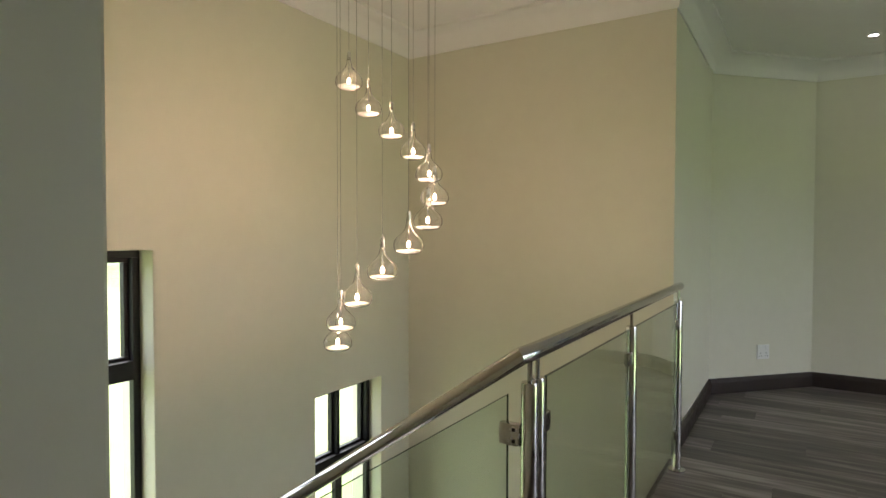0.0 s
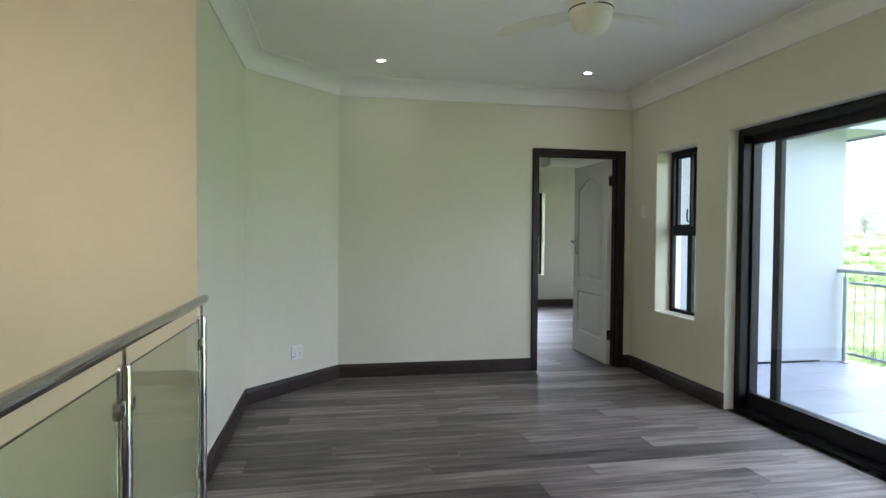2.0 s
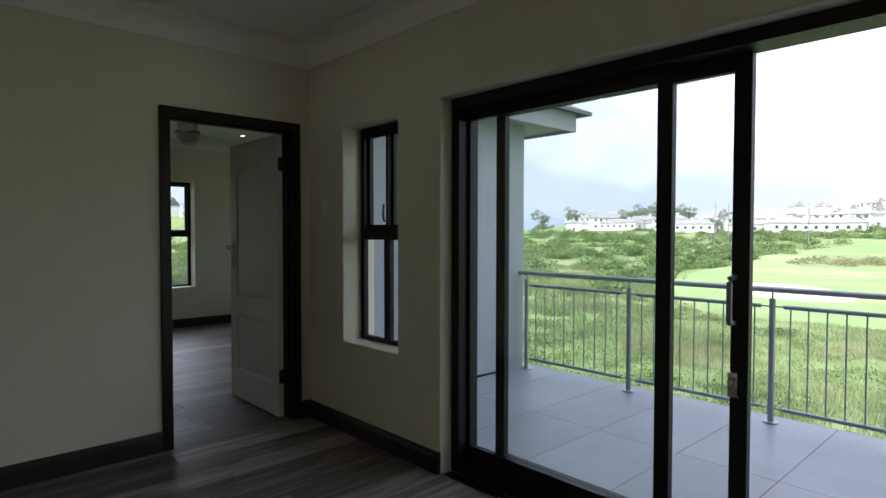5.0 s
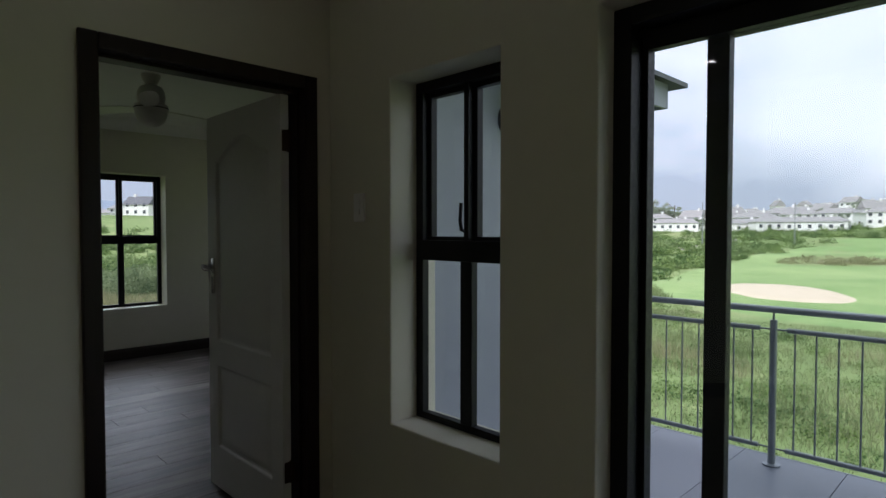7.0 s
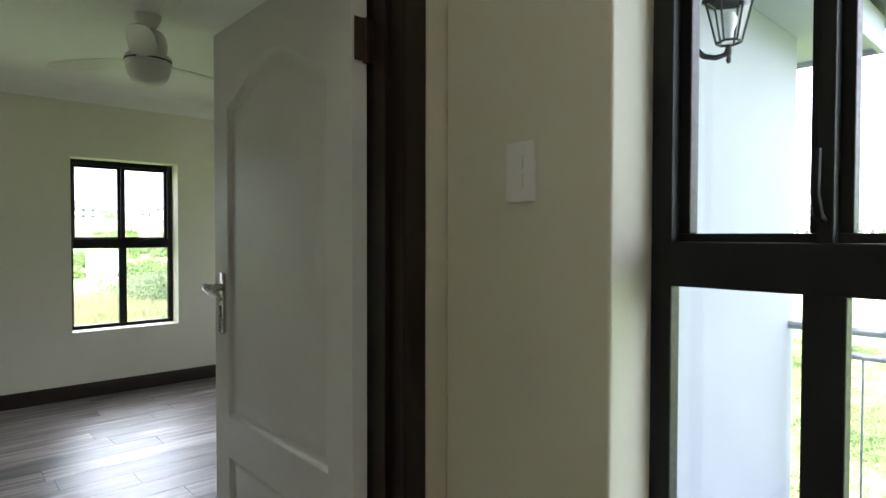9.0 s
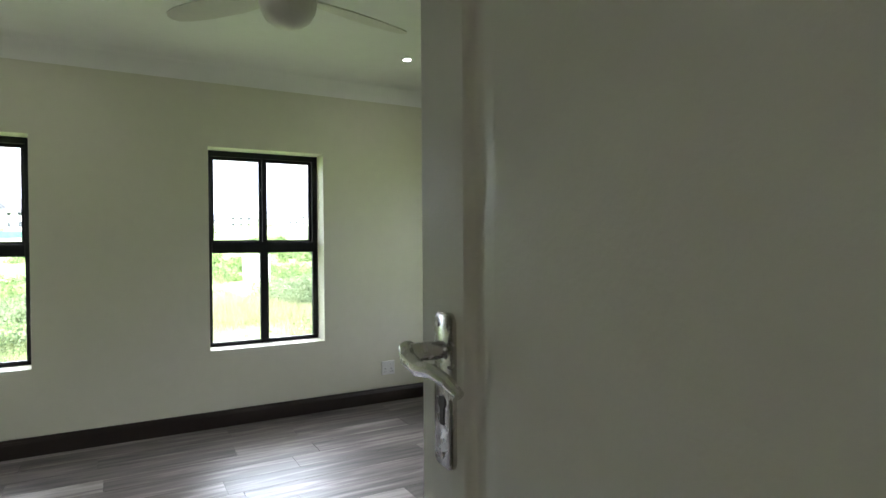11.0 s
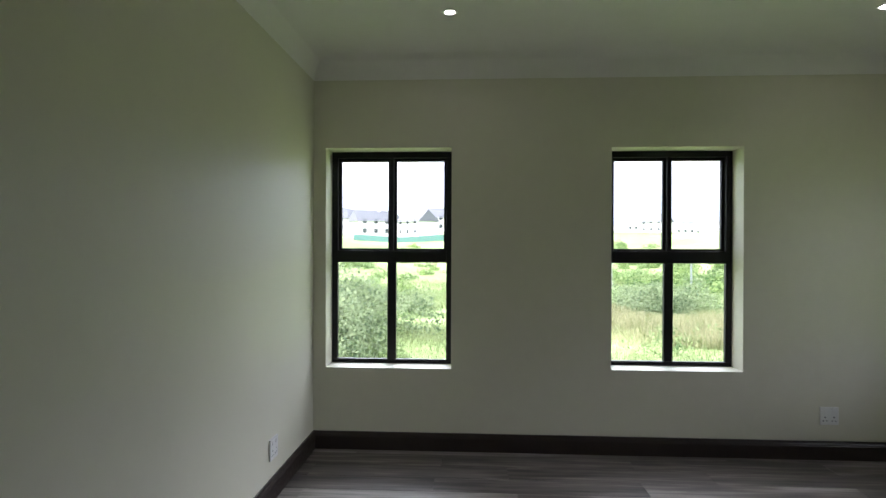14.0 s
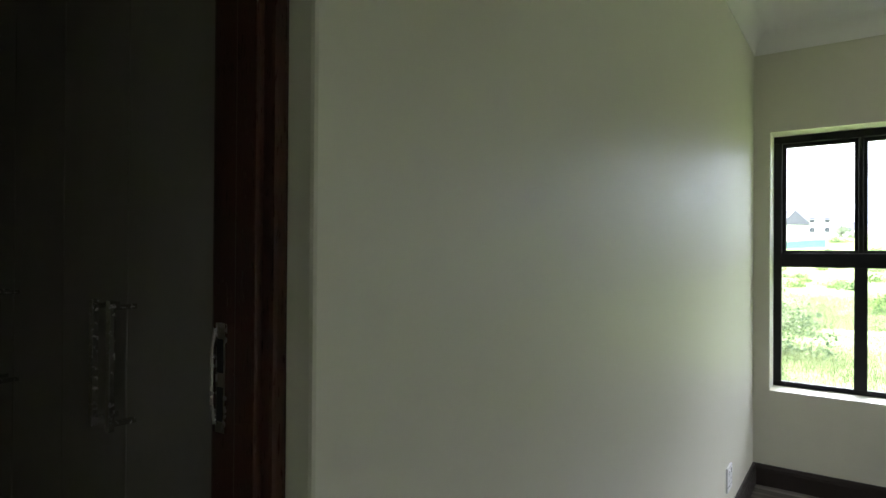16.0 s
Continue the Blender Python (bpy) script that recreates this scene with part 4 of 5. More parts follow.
for i, y in enumerate(b_posts):
    p = part("post", lathe(bmesh.new(), [(0, -0.022), (0.05, -0.022), (0.05, -0.014), (0.021, -0.008), (0.021, 0.872), (0, 0.876)], BR, y, 0, 16), GALV, bal, "", True)
    part("pin", lathe(bmesh.new(), [(0, 0.87), (0.007, 0.87), (0.007, 0.925), (0, 0.925)], BR, y, 0, 8), GALV, p)
    if i < 6:
        a, b = y - 0.075, y - 1.04
        for z in (0.085, 0.815):
            part("cross_bar", tube(bmesh.new(), [(BR, a, z), (BR, b, z)], 0.0155, 12), GALV, bal, "", True)
            part("bar_pin", tube(bmesh.new(), [(BR, y, z), (BR, a, z)], 0.006, 8), GALV, bal)
            part("bar_pin", tube(bmesh.new(), [(BR, b, z), (BR, b - 0.075, z)], 0.006, 8), GALV, bal)
        for j in range(9):
            yy = a - 0.042 - (a - b - 0.084) * j / 8
            part("baluster", tube(bmesh.new(), [(BR, yy, 0.085), (BR, yy, 0.815)], 0.0055, 8), GALV, bal, "", True)

# ---- wall lantern outside ----
lan = thing("wall_lantern", "black cast iron coach lantern with clear panes on the outside wall", "lantern", pose(1.245, 0, 2.005))
arm = bmesh.new()
tube(arm, [(0, -0.012, 0.09), (0, -0.05, 0.045), (0, -0.095, 0.03), (0, -0.13, 0.035), (0, -0.14, 0.06)], 0.010, 10)
lathe(arm, [(0, -0.02), (0.006, -0.018), (0.010, -0.008), (0.007, 0.0), (0.012, 0.03), (0, 0.034)], 0, -0.14, 0.02, 12)
part("arm", arm, IRON, lan, "", True)
bp = bmesh.new()
lathe(bp, [(0.0, 0.0), (0.048, 0.0), (0.046, 0.008), (0.03, 0.016), (0.012, 0.03), (0, 0.03)], sides=20)
bmesh.ops.transform(bp, matrix=pose(0, 0, 0.09) @ pose(0, 0, 0, 90) @ Matrix.Diagonal((0.8, 1.5, 1, 1)), verts=bp.verts)
part("wall_plate", bp, IRON, lan, "", True)
cage = bmesh.new()
for j in range(6):
    q, k2 = radians(60 * j), radians(60 * (j + 1))
    lo, hi = (0.042 * math.cos(q), -0.14 + 0.042 * math.sin(q), 0.075), (0.078 * math.cos(q), -0.14 + 0.078 * math.sin(q), 0.225)
    lo2, hi2 = (0.042 * math.cos(k2), -0.14 + 0.042 * math.sin(k2), 0.075), (0.078 * math.cos(k2), -0.14 + 0.078 * math.sin(k2), 0.225)
    tube(cage, [lo, hi], 0.004, 6)
    tube(cage, [hi, hi2], 0.005, 6)
    tube(cage, [lo, lo2], 0.005, 6)
part("cage", cage, IRON, lan, "", True)
lg = part("panes", lathe(bmesh.new(), [(0.040, 0.077), (0.076, 0.223)], 0, -0.14, 0, 6), GLASS, lan, "clear lantern panes")
lg.visible_shadow = False
part("roof", lathe(bmesh.new(), [(0.092, 0.222), (0.090, 0.232), (0.066, 0.262), (0.04, 0.286), (0.018, 0.296), (0.012, 0.306), (0.016, 0.316), (0.006, 0.328), (0, 0.345)], 0, -0.14, 0, 6), IRON, lan, "", False)
part("bulb", lathe(bmesh.new(), [(0, 0.08), (0.014, 0.082), (0.014, 0.11), (0.026, 0.14), (0.027, 0.16), (0.018, 0.18), (0, 0.186)], 0, -0.14, 0, 14), PLASTIC, lan, "unlit white lamp bulb", True)

# ---- roof and eaves ----
roof = thing("roof", "grey tiled hipped roof with white boxed eaves", "roof", None, "", "structure")
SO = 2.40
# White soffit and fascia, in the plaster colour that has shade painted in.
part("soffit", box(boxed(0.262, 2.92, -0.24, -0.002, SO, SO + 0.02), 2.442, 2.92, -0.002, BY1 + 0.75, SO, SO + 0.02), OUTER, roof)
part("fascia", box(boxed(0.262, 2.94, -0.27, -0.242, SO - 0.03, SO + 0.16, bevel=0.004), 2.922, 2.945, -0.27, BY1 + 0.78, SO - 0.03, SO + 0.16, 0.004), OUTER, roof, "white painted fascia board, its shade put into the colour")
r = bmesh.new()
ex0, ex1, ey0, ey1, ez = -5.0, 3.10, -0.36, BY1 + 0.9, SO + 0.145
ridge_y, ridge_z, hip_x, cut_x = 2.62, ez + 1.5, 0.3, 0.265
slope = (ridge_z - ez) / (ridge_y - ey0)


def roof_face(points):
    """One roof slope, with its thickness."""
    up = [r.verts.new((x, y, z + 0.035)) for x, y, z in points]
    down = [r.verts.new(p) for p in points]
    r.faces.new(up)
    r.faces.new(down[::-1])
    for i in range(len(up)):
        k = (i + 1) % len(up)
        r.faces.new((down[i], down[k], up[k], up[i]))


roof_face([(cut_x, ey0, ez), (ex1, ey0, ez), (hip_x, ridge_y, ridge_z), (cut_x, ridge_y, ridge_z)])
roof_face([(ex1, ey0, ez), (ex1, ey1, ez), (hip_x, ridge_y, ridge_z)])
roof_face([(ex1, ey1, ez), (ex0, ey1, ez), (ex0, ridge_y, ridge_z), (hip_x, ridge_y, ridge_z)])
roof_face([(ex0, 0.0, ez - slope * ey0), (cut_x, 0.0, ez - slope * ey0), (cut_x, ridge_y, ridge_z), (ex0, ridge_y, ridge_z)])
part("tiles", r, ROOFTILE, roof, "grey roof tiles")
# The overhang past the balcony wall is unseen, added to cut skylight there.
part("flat_roof", boxed(VX - 0.5, 1.02, -7.6, -0.40, 2.80, 2.98), ROOFTILE, roof)
part("eave_soffit", boxed(0.262, 1.0, -7.58, -0.42, 2.74, 2.80), OUTER, roof)

# ---- grounds ----
GZ = -3.25


def smooth01(a, b, v):
    u = np.clip((v - a) / (b - a), 0, 1)
    return u * u * (3 - 2 * u)


def ground_z(x, y):
    x, y = np.asarray(x, float), np.asarray(y, float)
    r = np.hypot(x, y)
    z = GZ + 4.4 * smooth01(55, 230, r) + 1.2 * smooth01(230, 600, r)
    z = z + smooth01(8, 40, r) * (0.35 * np.sin(x * 0.11 + 0.7) * np.cos(y * 0.083) + 0.22 * np.sin(x * 0.23 + y * 0.19))
    bearing = np.degrees(np.arctan2(x, y))
    z = z + 5.4 * smooth01(85, 190, r) * (1 - smooth01(28, 52, np.abs(bearing)))
    z = z + 1.4 * smooth01(9, 17, r) * (1 - smooth01(28, 50, r)) * (1 - smooth01(30, 55, np.abs(bearing)))
    z = z + smooth01(170, 330, r) * (1.6 + 4.5 * smooth01(70, 84, bearing)) * smooth01(50, 60, bearing)
    z = z + 8.0 * smooth01(250, 470, r) * smooth01(50, 60, bearing)
    return z


def polar_sheet():
    radii = [0.0] + list(np.geomspace(2.5, 4500, 90))
    n = 160
    verts, faces = [(0, 0, GZ)], []
    for rr in radii[1:]:
        a = np.arange(n) * 2 * math.pi / n
        xs, ys = rr * np.cos(a), rr * np.sin(a)
        verts += list(zip(xs.tolist(), ys.tolist(), ground_z(xs, ys).tolist()))
    for j in range(n):
        faces.append((0, 1 + j, 1 + (j + 1) % n))
    for i in range(len(radii) - 2):
        o, p = 1 + i * n, 1 + (i + 1) * n
        for j in range(n):
            k = (j + 1) % n
            faces.append((o + j, p + j, p + k, o + k))
    me = bpy.data.meshes.new("ground")
    me.from_pydata(verts, [], faces)
    me.materials.append(GROUND)
    me.shade_smooth()
    return me


tagged(new("ground", polar_sheet()), "rough green grassland sloping up to distant houses", "ground", "", "structure")


def patch(name, outline, lift, material, label, category, rings=8):
    """A patch of ground inside a rounded outline, draped a little above the sheet."""
    o = np.array(outline, float)
    c = o.mean(0)
    verts, faces, n = [], [], len(o)
    for i in range(rings + 1):
        u = i / rings
        p = c + (o - c) * u
        e = lift * (1 if i < rings else -1.0)
        verts += [(float(q[0]), float(q[1]), float(ground_z(q[0], q[1])) + e) for q in p]
    for i in range(rings):
        for j in range(n):
            k = (j + 1) % n
            faces.append((i * n + j, (i + 1) * n + j, (i + 1) * n + k, i * n + k))
    me = bpy.data.meshes.new(name)
    me.from_pydata(verts, [], faces)
    me.materials.append(material)
    me.shade_smooth()
    return tagged(new(name, me), label, category, "", "structure")


def rounded(points, per=10):
    """A closed smooth line through a few corner points."""
    out, n = [], len(points)
    P = [np.array(p, float) for p in points]
    for i in range(n):
        a, b, c, d = P[i - 1], P[i], P[(i + 1) % n], P[(i + 2) % n]
        for j in range(per):
            u = j / per
            out.append(0.5 * (2 * b + (c - a) * u + (2 * a - 5 * b + 4 * c - d) * u * u + (3 * b - a - 3 * c + d) * u ** 3))
    return out


patch("fairway", rounded([(29, -40), (30.5, 1), (34, 9), (40, 18), (52, 24), (80, 27), (118, 29), (150, 28), (160, 20), (128, 8), (120, -45)]), 0.12, TURF, "mown golf fairway beyond the rough", "grass", 16)
patch("rough_mound", rounded([(88, 23.5), (100, 19), (101, 10), (92, 6), (80, 11), (78, 17)]), 0.3, surface("rough_yellow_grass", (0.15, 0.21, 0.07), (0.27, 0.31, 0.12), 0.5, (0.85, 0.95), 0.5, 3), "unmown yellow-green rough between the fairways", "grass", 5)
bunker = rounded([(45.6, 16.2), (49.6, 15.6), (51.2, 12.0), (50.4, 8.2), (47.4, 5.2), (44.6, 5.9), (42.9, 9.3), (42.8, 12.6)], 6)
patch("sand_bunker", bunker, 0.22, SAND, "pale sand bunker on the golf course", "bunker", 4)
patch("gravel_track", rounded([(70, 40), (95, 41), (150, 46), (150, 49), (95, 44), (70, 42.5)]), 0.15, TRACK, "pale gravel track between the shrubs", "track", 2)
patch("dug_earth", rounded([(-38, 116), (-4, 122), (24, 126), (22, 131), (-4, 128), (-38, 123)]), 0.15, surface("turned_earth", (0.07, 0.05, 0.035), (0.15, 0.11, 0.08), 0.5, (0.9, 1.0)), "bare dark turned earth in the field", "earth", 3)

rng = np.random.default_rng(7)


def leaves(centres, sizes, per, leaf, squash=0.75, dome=True):
    """Triangular leaf clumps scattered through rounded, lumpy masses."""
    V, F = [], []
    for (x, y, z), s in zip(centres, sizes):
        n = max(40, int(per * s))
        m = 6 if s < 1.4 else 16
        lobes = rng.normal(size=(m, 3)) * (0.42, 0.42, 0.3)
        pick = rng.integers(0, m, n)
        d = rng.normal(size=(n, 3))
        d /= np.linalg.norm(d, axis=1)[:, None]
        p = lobes[pick] + d * ((0.5 if s < 1.4 else 0.3) + 0.18 * rng.random((n, 1)))
        p[:, 2] = (np.abs(p[:, 2]) if dome else p[:, 2]) * squash
        p = p * s + (x, y, z)
        a = rng.normal(size=(n, 3))
        a /= np.linalg.norm(a, axis=1)[:, None]
        b = np.cross(a, rng.normal(size=(n, 3)))
        b /= np.linalg.norm(b, axis=1)[:, None]
        k = leaf * s ** 0.4 * (0.6 + 0.8 * rng.random((n, 1)))
        V.append(np.stack([p - a * k, p + b * k * 0.7, p + a * k, p - b * k * 0.7], 1).reshape(-1, 3))
    V = np.concatenate(V)
    F = np.arange(len(V)).reshape(-1, 4)
    return V, F


def stuff(name, V, F, material, label, category):
    me = bpy.data.meshes.new(name)
    me.from_pydata(V.tolist(), [], F.tolist())
    me.materials.append(material)
    return tagged(new(name, me), label, category, "", "stuff")


def scatter(n, r0, r1, a0, a1, s0, s1, keep=None):
    out, sz = [], []
    while len(out) < n:
        r = math.sqrt(rng.uniform(r0 * r0, r1 * r1))
        a = radians(rng.uniform(a0, a1))
        x, y = r * math.sin(a), r * math.cos(a)
        if keep and not keep(x, y):
            continue
        out.append((x, y, float(ground_z(x, y)) - 0.1))
        sz.append(rng.uniform(s0, s1))
    return out, sz


def off_turf(x, y):
    if 8.6 < math.degrees(math.atan2(x, y)) < 13.0 and 18 < math.hypot(x, y) < 66:
        return False
    return not (x > 28 and y < 9 + (x - 30) * 0.75 and y < 27 and x < 140) and not (-3 < x < 3.5 and 12 < y < 36)


cs, ss = scatter(820, 12, 62, -40, 66, 0.35, 0.95, off_turf)
for more in (scatter(110, 17, 80, -24, -10, 0.7, 1.5), scatter(60, 36, 60, 12.5, 30, 0.6, 1.1)):
    cs, ss = cs + more[0], ss + more[1]
near = scatter(620, 7, 46, 55, 104, 0.3, 0.8, lambda x, y: x > 4.5 and off_turf(x, y))
V, F = leaves(cs, ss, 420, 0.055)
W, H = leaves(near[0][::2], near[1][::2], 620, 0.038, 0.42)
V, F = np.concatenate([V, W]), np.concatenate([F, H + len(V)])
stuff("near_scrub", V, F, SHRUB, "low grey-green scrub bushes in long grass", "shrub")
V, F = leaves(near[0][1::2], near[1][1::2], 620, 0.038, 0.4)
stuff("dark_near_scrub", V, F, DARKSHRUB, "low dark green weeds in long grass", "shrub")
cs, ss = [], []
hedge = ([], [])
for u in np.linspace(0, 1, 46):
    hx, hy2 = 37 + 88 * u + rng.normal() * 0.8, 19.5 + 12.5 * u ** 0.7 + 2.2 + rng.normal() * 0.9
    hedge[0].append((hx, hy2, float(ground_z(hx, hy2)) - 0.1))
    hedge[1].append(rng.uniform(0.9, 1.7))
for more in (scatter(330, 52, 140, -40, 66, 0.9, 2.1, off_turf), scatter(260, 50, 190, 48, 78, 1.3, 2.6, off_turf), hedge, scatter(70, 130, 230, -40, 95, 1.6, 3.0, off_turf), scatter(150, 66, 112, 7, 25, 1.0, 1.8), scatter(170, 128, 215, 74, 95, 1.2, 2.6, lambda x, y: x > 150 or y > 34 or y < 8)):
    cs, ss = cs + more[0], ss + more[1]
V, F = leaves(cs[::2], ss[::2], 230, 0.11)
stuff("scrub", V, F, SHRUB, "dense grey-green scrub bushes over the field", "shrub")
V, F = leaves(cs[1::2] + hedge[0], ss[1::2] + hedge[1], 230, 0.11)
mound = [(rng.uniform(79, 99), rng.uniform(8, 22)) for _ in range(120)]
mound = [(x, y, float(ground_z(x, y))) for x, y in mound if abs(x - 89.5) / 11 + abs(y - 15) / 8.5 < 1.1]
W, H = leaves(mound, [rng.uniform(0.5, 1.1) for _ in mound], 260, 0.09, 0.8)
stuff("mound_scrub", W, H, REEDS, "straw and olive coloured scrub on the rough mound", "shrub")
stuff("dark_scrub", V, F, DARKSHRUB, "dark green scrub bushes among the grass", "shrub")
bushes = [(-5.7, 16.6, 2.3), (-6.9, 18.6, 2.6), (-4.9, 18.4, 1.7), (-8.0, 16.2, 2.2), (-6.4, 22.5, 2.5), (-8.9, 22.0, 2.7), (-5.3, 14.6, 1.5), (-4.7, 30.5, 1.5), (-6.9, 33.0, 2.0)]
bushes += [(7.6, 30.0, 1.6), (9.3, 32.5, 1.9), (8.6, 37.0, 2.0), (11.5, 36.5, 2.2)]
for x, y, s in bushes:
    V, F = leaves([(x, y, float(ground_z(x, y)) - 0.1)], [s], 4400, 0.042, 1.0)
    me = bpy.data.meshes.new("bush")
    me.from_pydata(V.tolist(), [], F.tolist())
    me.materials.append(BUSH)
    tagged(new("bush", me), "leafy grey-green bush growing in long grass", "bush", "bushes by the bedroom windows")


def blades(n, r0, r1, a0, a1, h0, h1, keep=None):
    r = np.sqrt(rng.uniform(r0 * r0, r1 * r1, n))
    a = np.radians(rng.uniform(a0, a1, n))
    x, y = r * np.sin(a), r * np.cos(a)
    k = np.array([keep(p, q) for p, q in zip(x, y)]) if keep else np.ones(n, bool)
    x, y = x[k], y[k]
    n = len(x)
    z = ground_z(x, y) - 0.03
    h = rng.uniform(h0, h1, n) * (0.7 + 0.5 * np.sin(x * 0.5) * np.cos(y * 0.43))
    t = rng.uniform(0, 2 * math.pi, n)
    w = h * 0.028 + 0.006
    lean = rng.normal(size=(n, 2)) * 0.3
    A = np.stack([x - np.cos(t) * w, y - np.sin(t) * w, z], 1)
    B = np.stack([x + np.cos(t) * w, y + np.sin(t) * w, z], 1)
    C = np.stack([x + lean[:, 0] * h, y + lean[:, 1] * h, z + h], 1)
    return np.stack([A, B, C], 1).reshape(-1, 3)


G = np.concatenate([blades(26000, 21, 34, 6, 40, 0.5, 0.95), blades(40000, 18, 40, 66, 100, 0.25, 0.55, lambda x, y: off_turf(x, y) and math.sin(x * 0.6) * math.cos(y * 0.45) > 0.2)])
stuff("tall_reeds", G, np.arange(len(G)).reshape(-1, 3), REEDS, "tall straw-coloured grass", "grass")
G = np.concatenate([blades(170000, 5, 32, -38, 100, 0.12, 0.36, lambda x, y: y > 5.5 or x > 3.2), blades(130000, 30, 75, -38, 70, 0.3, 0.8, off_turf)])
stuff("long_grass", G, np.arange(len(G)).reshape(-1, 3), BLADES, "long yellow-green meadow grass", "grass")


def tree(m, h, label):
    root = thing("tree", label, "tree", m, "distant trees")
    tr = bmesh.new()
    tube(tr, [(0, 0, -0.3), (0.05, 0, h * 0.25), (0.02, 0.1, h * 0.5), (0.1, 0.05, h * 0.8)], h * 0.028, 8, r_end=h * 0.008)
    for i in range(5):
        a, z = i * 2.2, h * (0.32 + 0.09 * i)
        tube(tr, [(0.03, 0.03, z), (math.cos(a) * h * 0.14, math.sin(a) * h * 0.14, z + h * 0.1), (math.cos(a) * h * 0.26, math.sin(a) * h * 0.26, z + h * 0.22)], h * 0.012, 6, r_end=h * 0.004)
    part("trunk", tr, BARK, root)
    cc = [(rng.normal() * h * 0.22, rng.normal() * h * 0.22, h * (0.12 + 0.74 * rng.random())) for _ in range(34)]
    V, F = leaves(cc, [h * rng.uniform(0.06, 0.12) for _ in cc], 130, 0.2, 0.8, False)
    me = bpy.data.meshes.new("crown")
    me.from_pydata(V.tolist(), [], F.tolist())
    me.materials.append(TREELEAF)
    new("crown", me).parent = root
    return root


def spot(deg, r):
    x, y = r * math.sin(radians(deg)), r * math.cos(radians(deg))
    return x, y, float(ground_z(x, y)) - 0.1


kinds = [tree(pose(*spot(66.5, 265)), 13, "tall grey-green tree among distant houses"), tree(pose(*spot(-9, 215)), 6, "round grey-green tree among distant houses")]
for i, (d, r, k) in enumerate(((61.0, 268, 0.8), (62.0, 262, 1.0), (62.9, 270, 1.1), (63.8, 258, 1.0), (64.6, 266, 1.15), (65.5, 260, 0.85), (68.6, 262, 0.7), (69.5, 272, 0.75), (73.6, 250, 0.6), (77.5, 242, 0.6), (80.5, 300, 0.7), (84, 280, 0.8), (45, 300, 1.0), (42, 290, 0.9), (38, 310, 1.0), (47, 285, 1.0), (35.5, 300, 0.9), (50, 310, 1.0), (53, 300, 1.0), (56, 305, 1.0), (40, 320, 0.9))):
    copy_thing(kinds[0], pose(*spot(d, r), 0, 0, 57 * i) @ Matrix.Diagonal((k, k, k, 1)))
for i, (d, r) in enumerate(((-14, 225), (-7.5, 240), (-21, 230), (-24, 250), (75.8, 215), (79, 210), (-30, 240), (-33, 250), (68.9, 235), (6.5, 250), (17.5, 255), (11.8, 260), (-1.5, 250))):
    copy_thing(kinds[1], pose(*spot(d, r), 0, 0, 71 * i))


# ---- distant houses ----
def house(m, w, d, h, pitch, roof_material, label):
    root = thing("house", label, "house", m, "distant houses")
    part("wall", boxed(-w / 2, w / 2, -d / 2, d / 2, -1.5, h), HOUSEWHITE, root)
    r = bmesh.new()
    e = 0.5
    base = [r.verts.new(p) for p in ((-w / 2 - e, -d / 2 - e, h), (w / 2 + e, -d / 2 - e, h), (w / 2 + e, d / 2 + e, h), (-w / 2 - e, d / 2 + e, h))]
    ridge = [r.verts.new((-w / 2 + (0 if pitch > 0.8 else d * 0.4), 0, h + d / 2 * pitch)), r.verts.new((w / 2 - (0 if pitch > 0.8 else d * 0.4), 0, h + d / 2 * pitch))]
    r.faces.new(base[::-1])
    r.faces.new((base[0], base[1], ridge[1], ridge[0]))
    r.faces.new((base[2], base[3], ridge[0], ridge[1]))
    r.faces.new((base[1], base[2], ridge[1]))
    r.faces.new((base[3], base[0], ridge[0]))
    rf = part("roof", r, roof_material, root)
    part("chimney", boxed(w * 0.2, w * 0.2 + 0.9, -0.5, 0.4, h + 0.2, h + d / 2 * pitch + 0.9), HOUSEWHITE, rf)
    n = int(w // 3)
    for side_y in (-1, 1):
        for i in range(n):
            x = -w / 2 + w * (i + 0.5) / n
            for z in ((0.9,) if h < 4 else (0.9, 3.7)):
                part("window", boxed(x - 0.6, x + 0.6, side_y * d / 2 - 0.06, side_y * d / 2 + 0.06, z, z + 1.3), FARGLASS, root)
    part("door", boxed(w / 2 - 0.06, w / 2 + 0.06, -0.6, 0.6, 0, 2.1), DARKWOOD, root)
    return root


def place(deg, r, turn):
    x, y, z = spot(deg, r)
    return pose(x, y, z + 0.3, 0, 0, turn - deg)


h1 = house(place(71, 235, 10), 16, 9, 5.4, 0.5, SLATE, "white two-storey house with a grey hipped roof")
h2 = house(place(68, 245, -20), 20, 8, 3.2, 0.5, SLATE, "long low white house with a grey roof")
h3 = house(place(-10.5, 165, 25), 11, 7, 4.4, 1.0, DARKSLATE, "white house with a steep grey gabled roof")
h4 = house(place(64, 262, 70), 10, 8, 5.6, 0.9, SLATE, "white two-storey house with a grey gabled roof")
for ob in (h1, h2, h3, h4):
    ob.scale = (0.8, 0.8, 0.8) if ob != h3 else (0.92, 0.92, 0.92)
for i in range(64):
    d = 56 + 36 * (i * 0.618 % 1)
    copy_thing((h1, h4, h2, h4, h1)[i % 5], place(d, 236 + 190 * (i * 0.37 % 1) ** 1.3, 47 * i % 170 - 85) @ Matrix.Diagonal((0.75 + 0.4 * (i * 0.29 % 1), 0.8 + 0.4 * (i * 0.53 % 1), 0.72 + 0.55 * (i * 0.43 % 1), 1)))
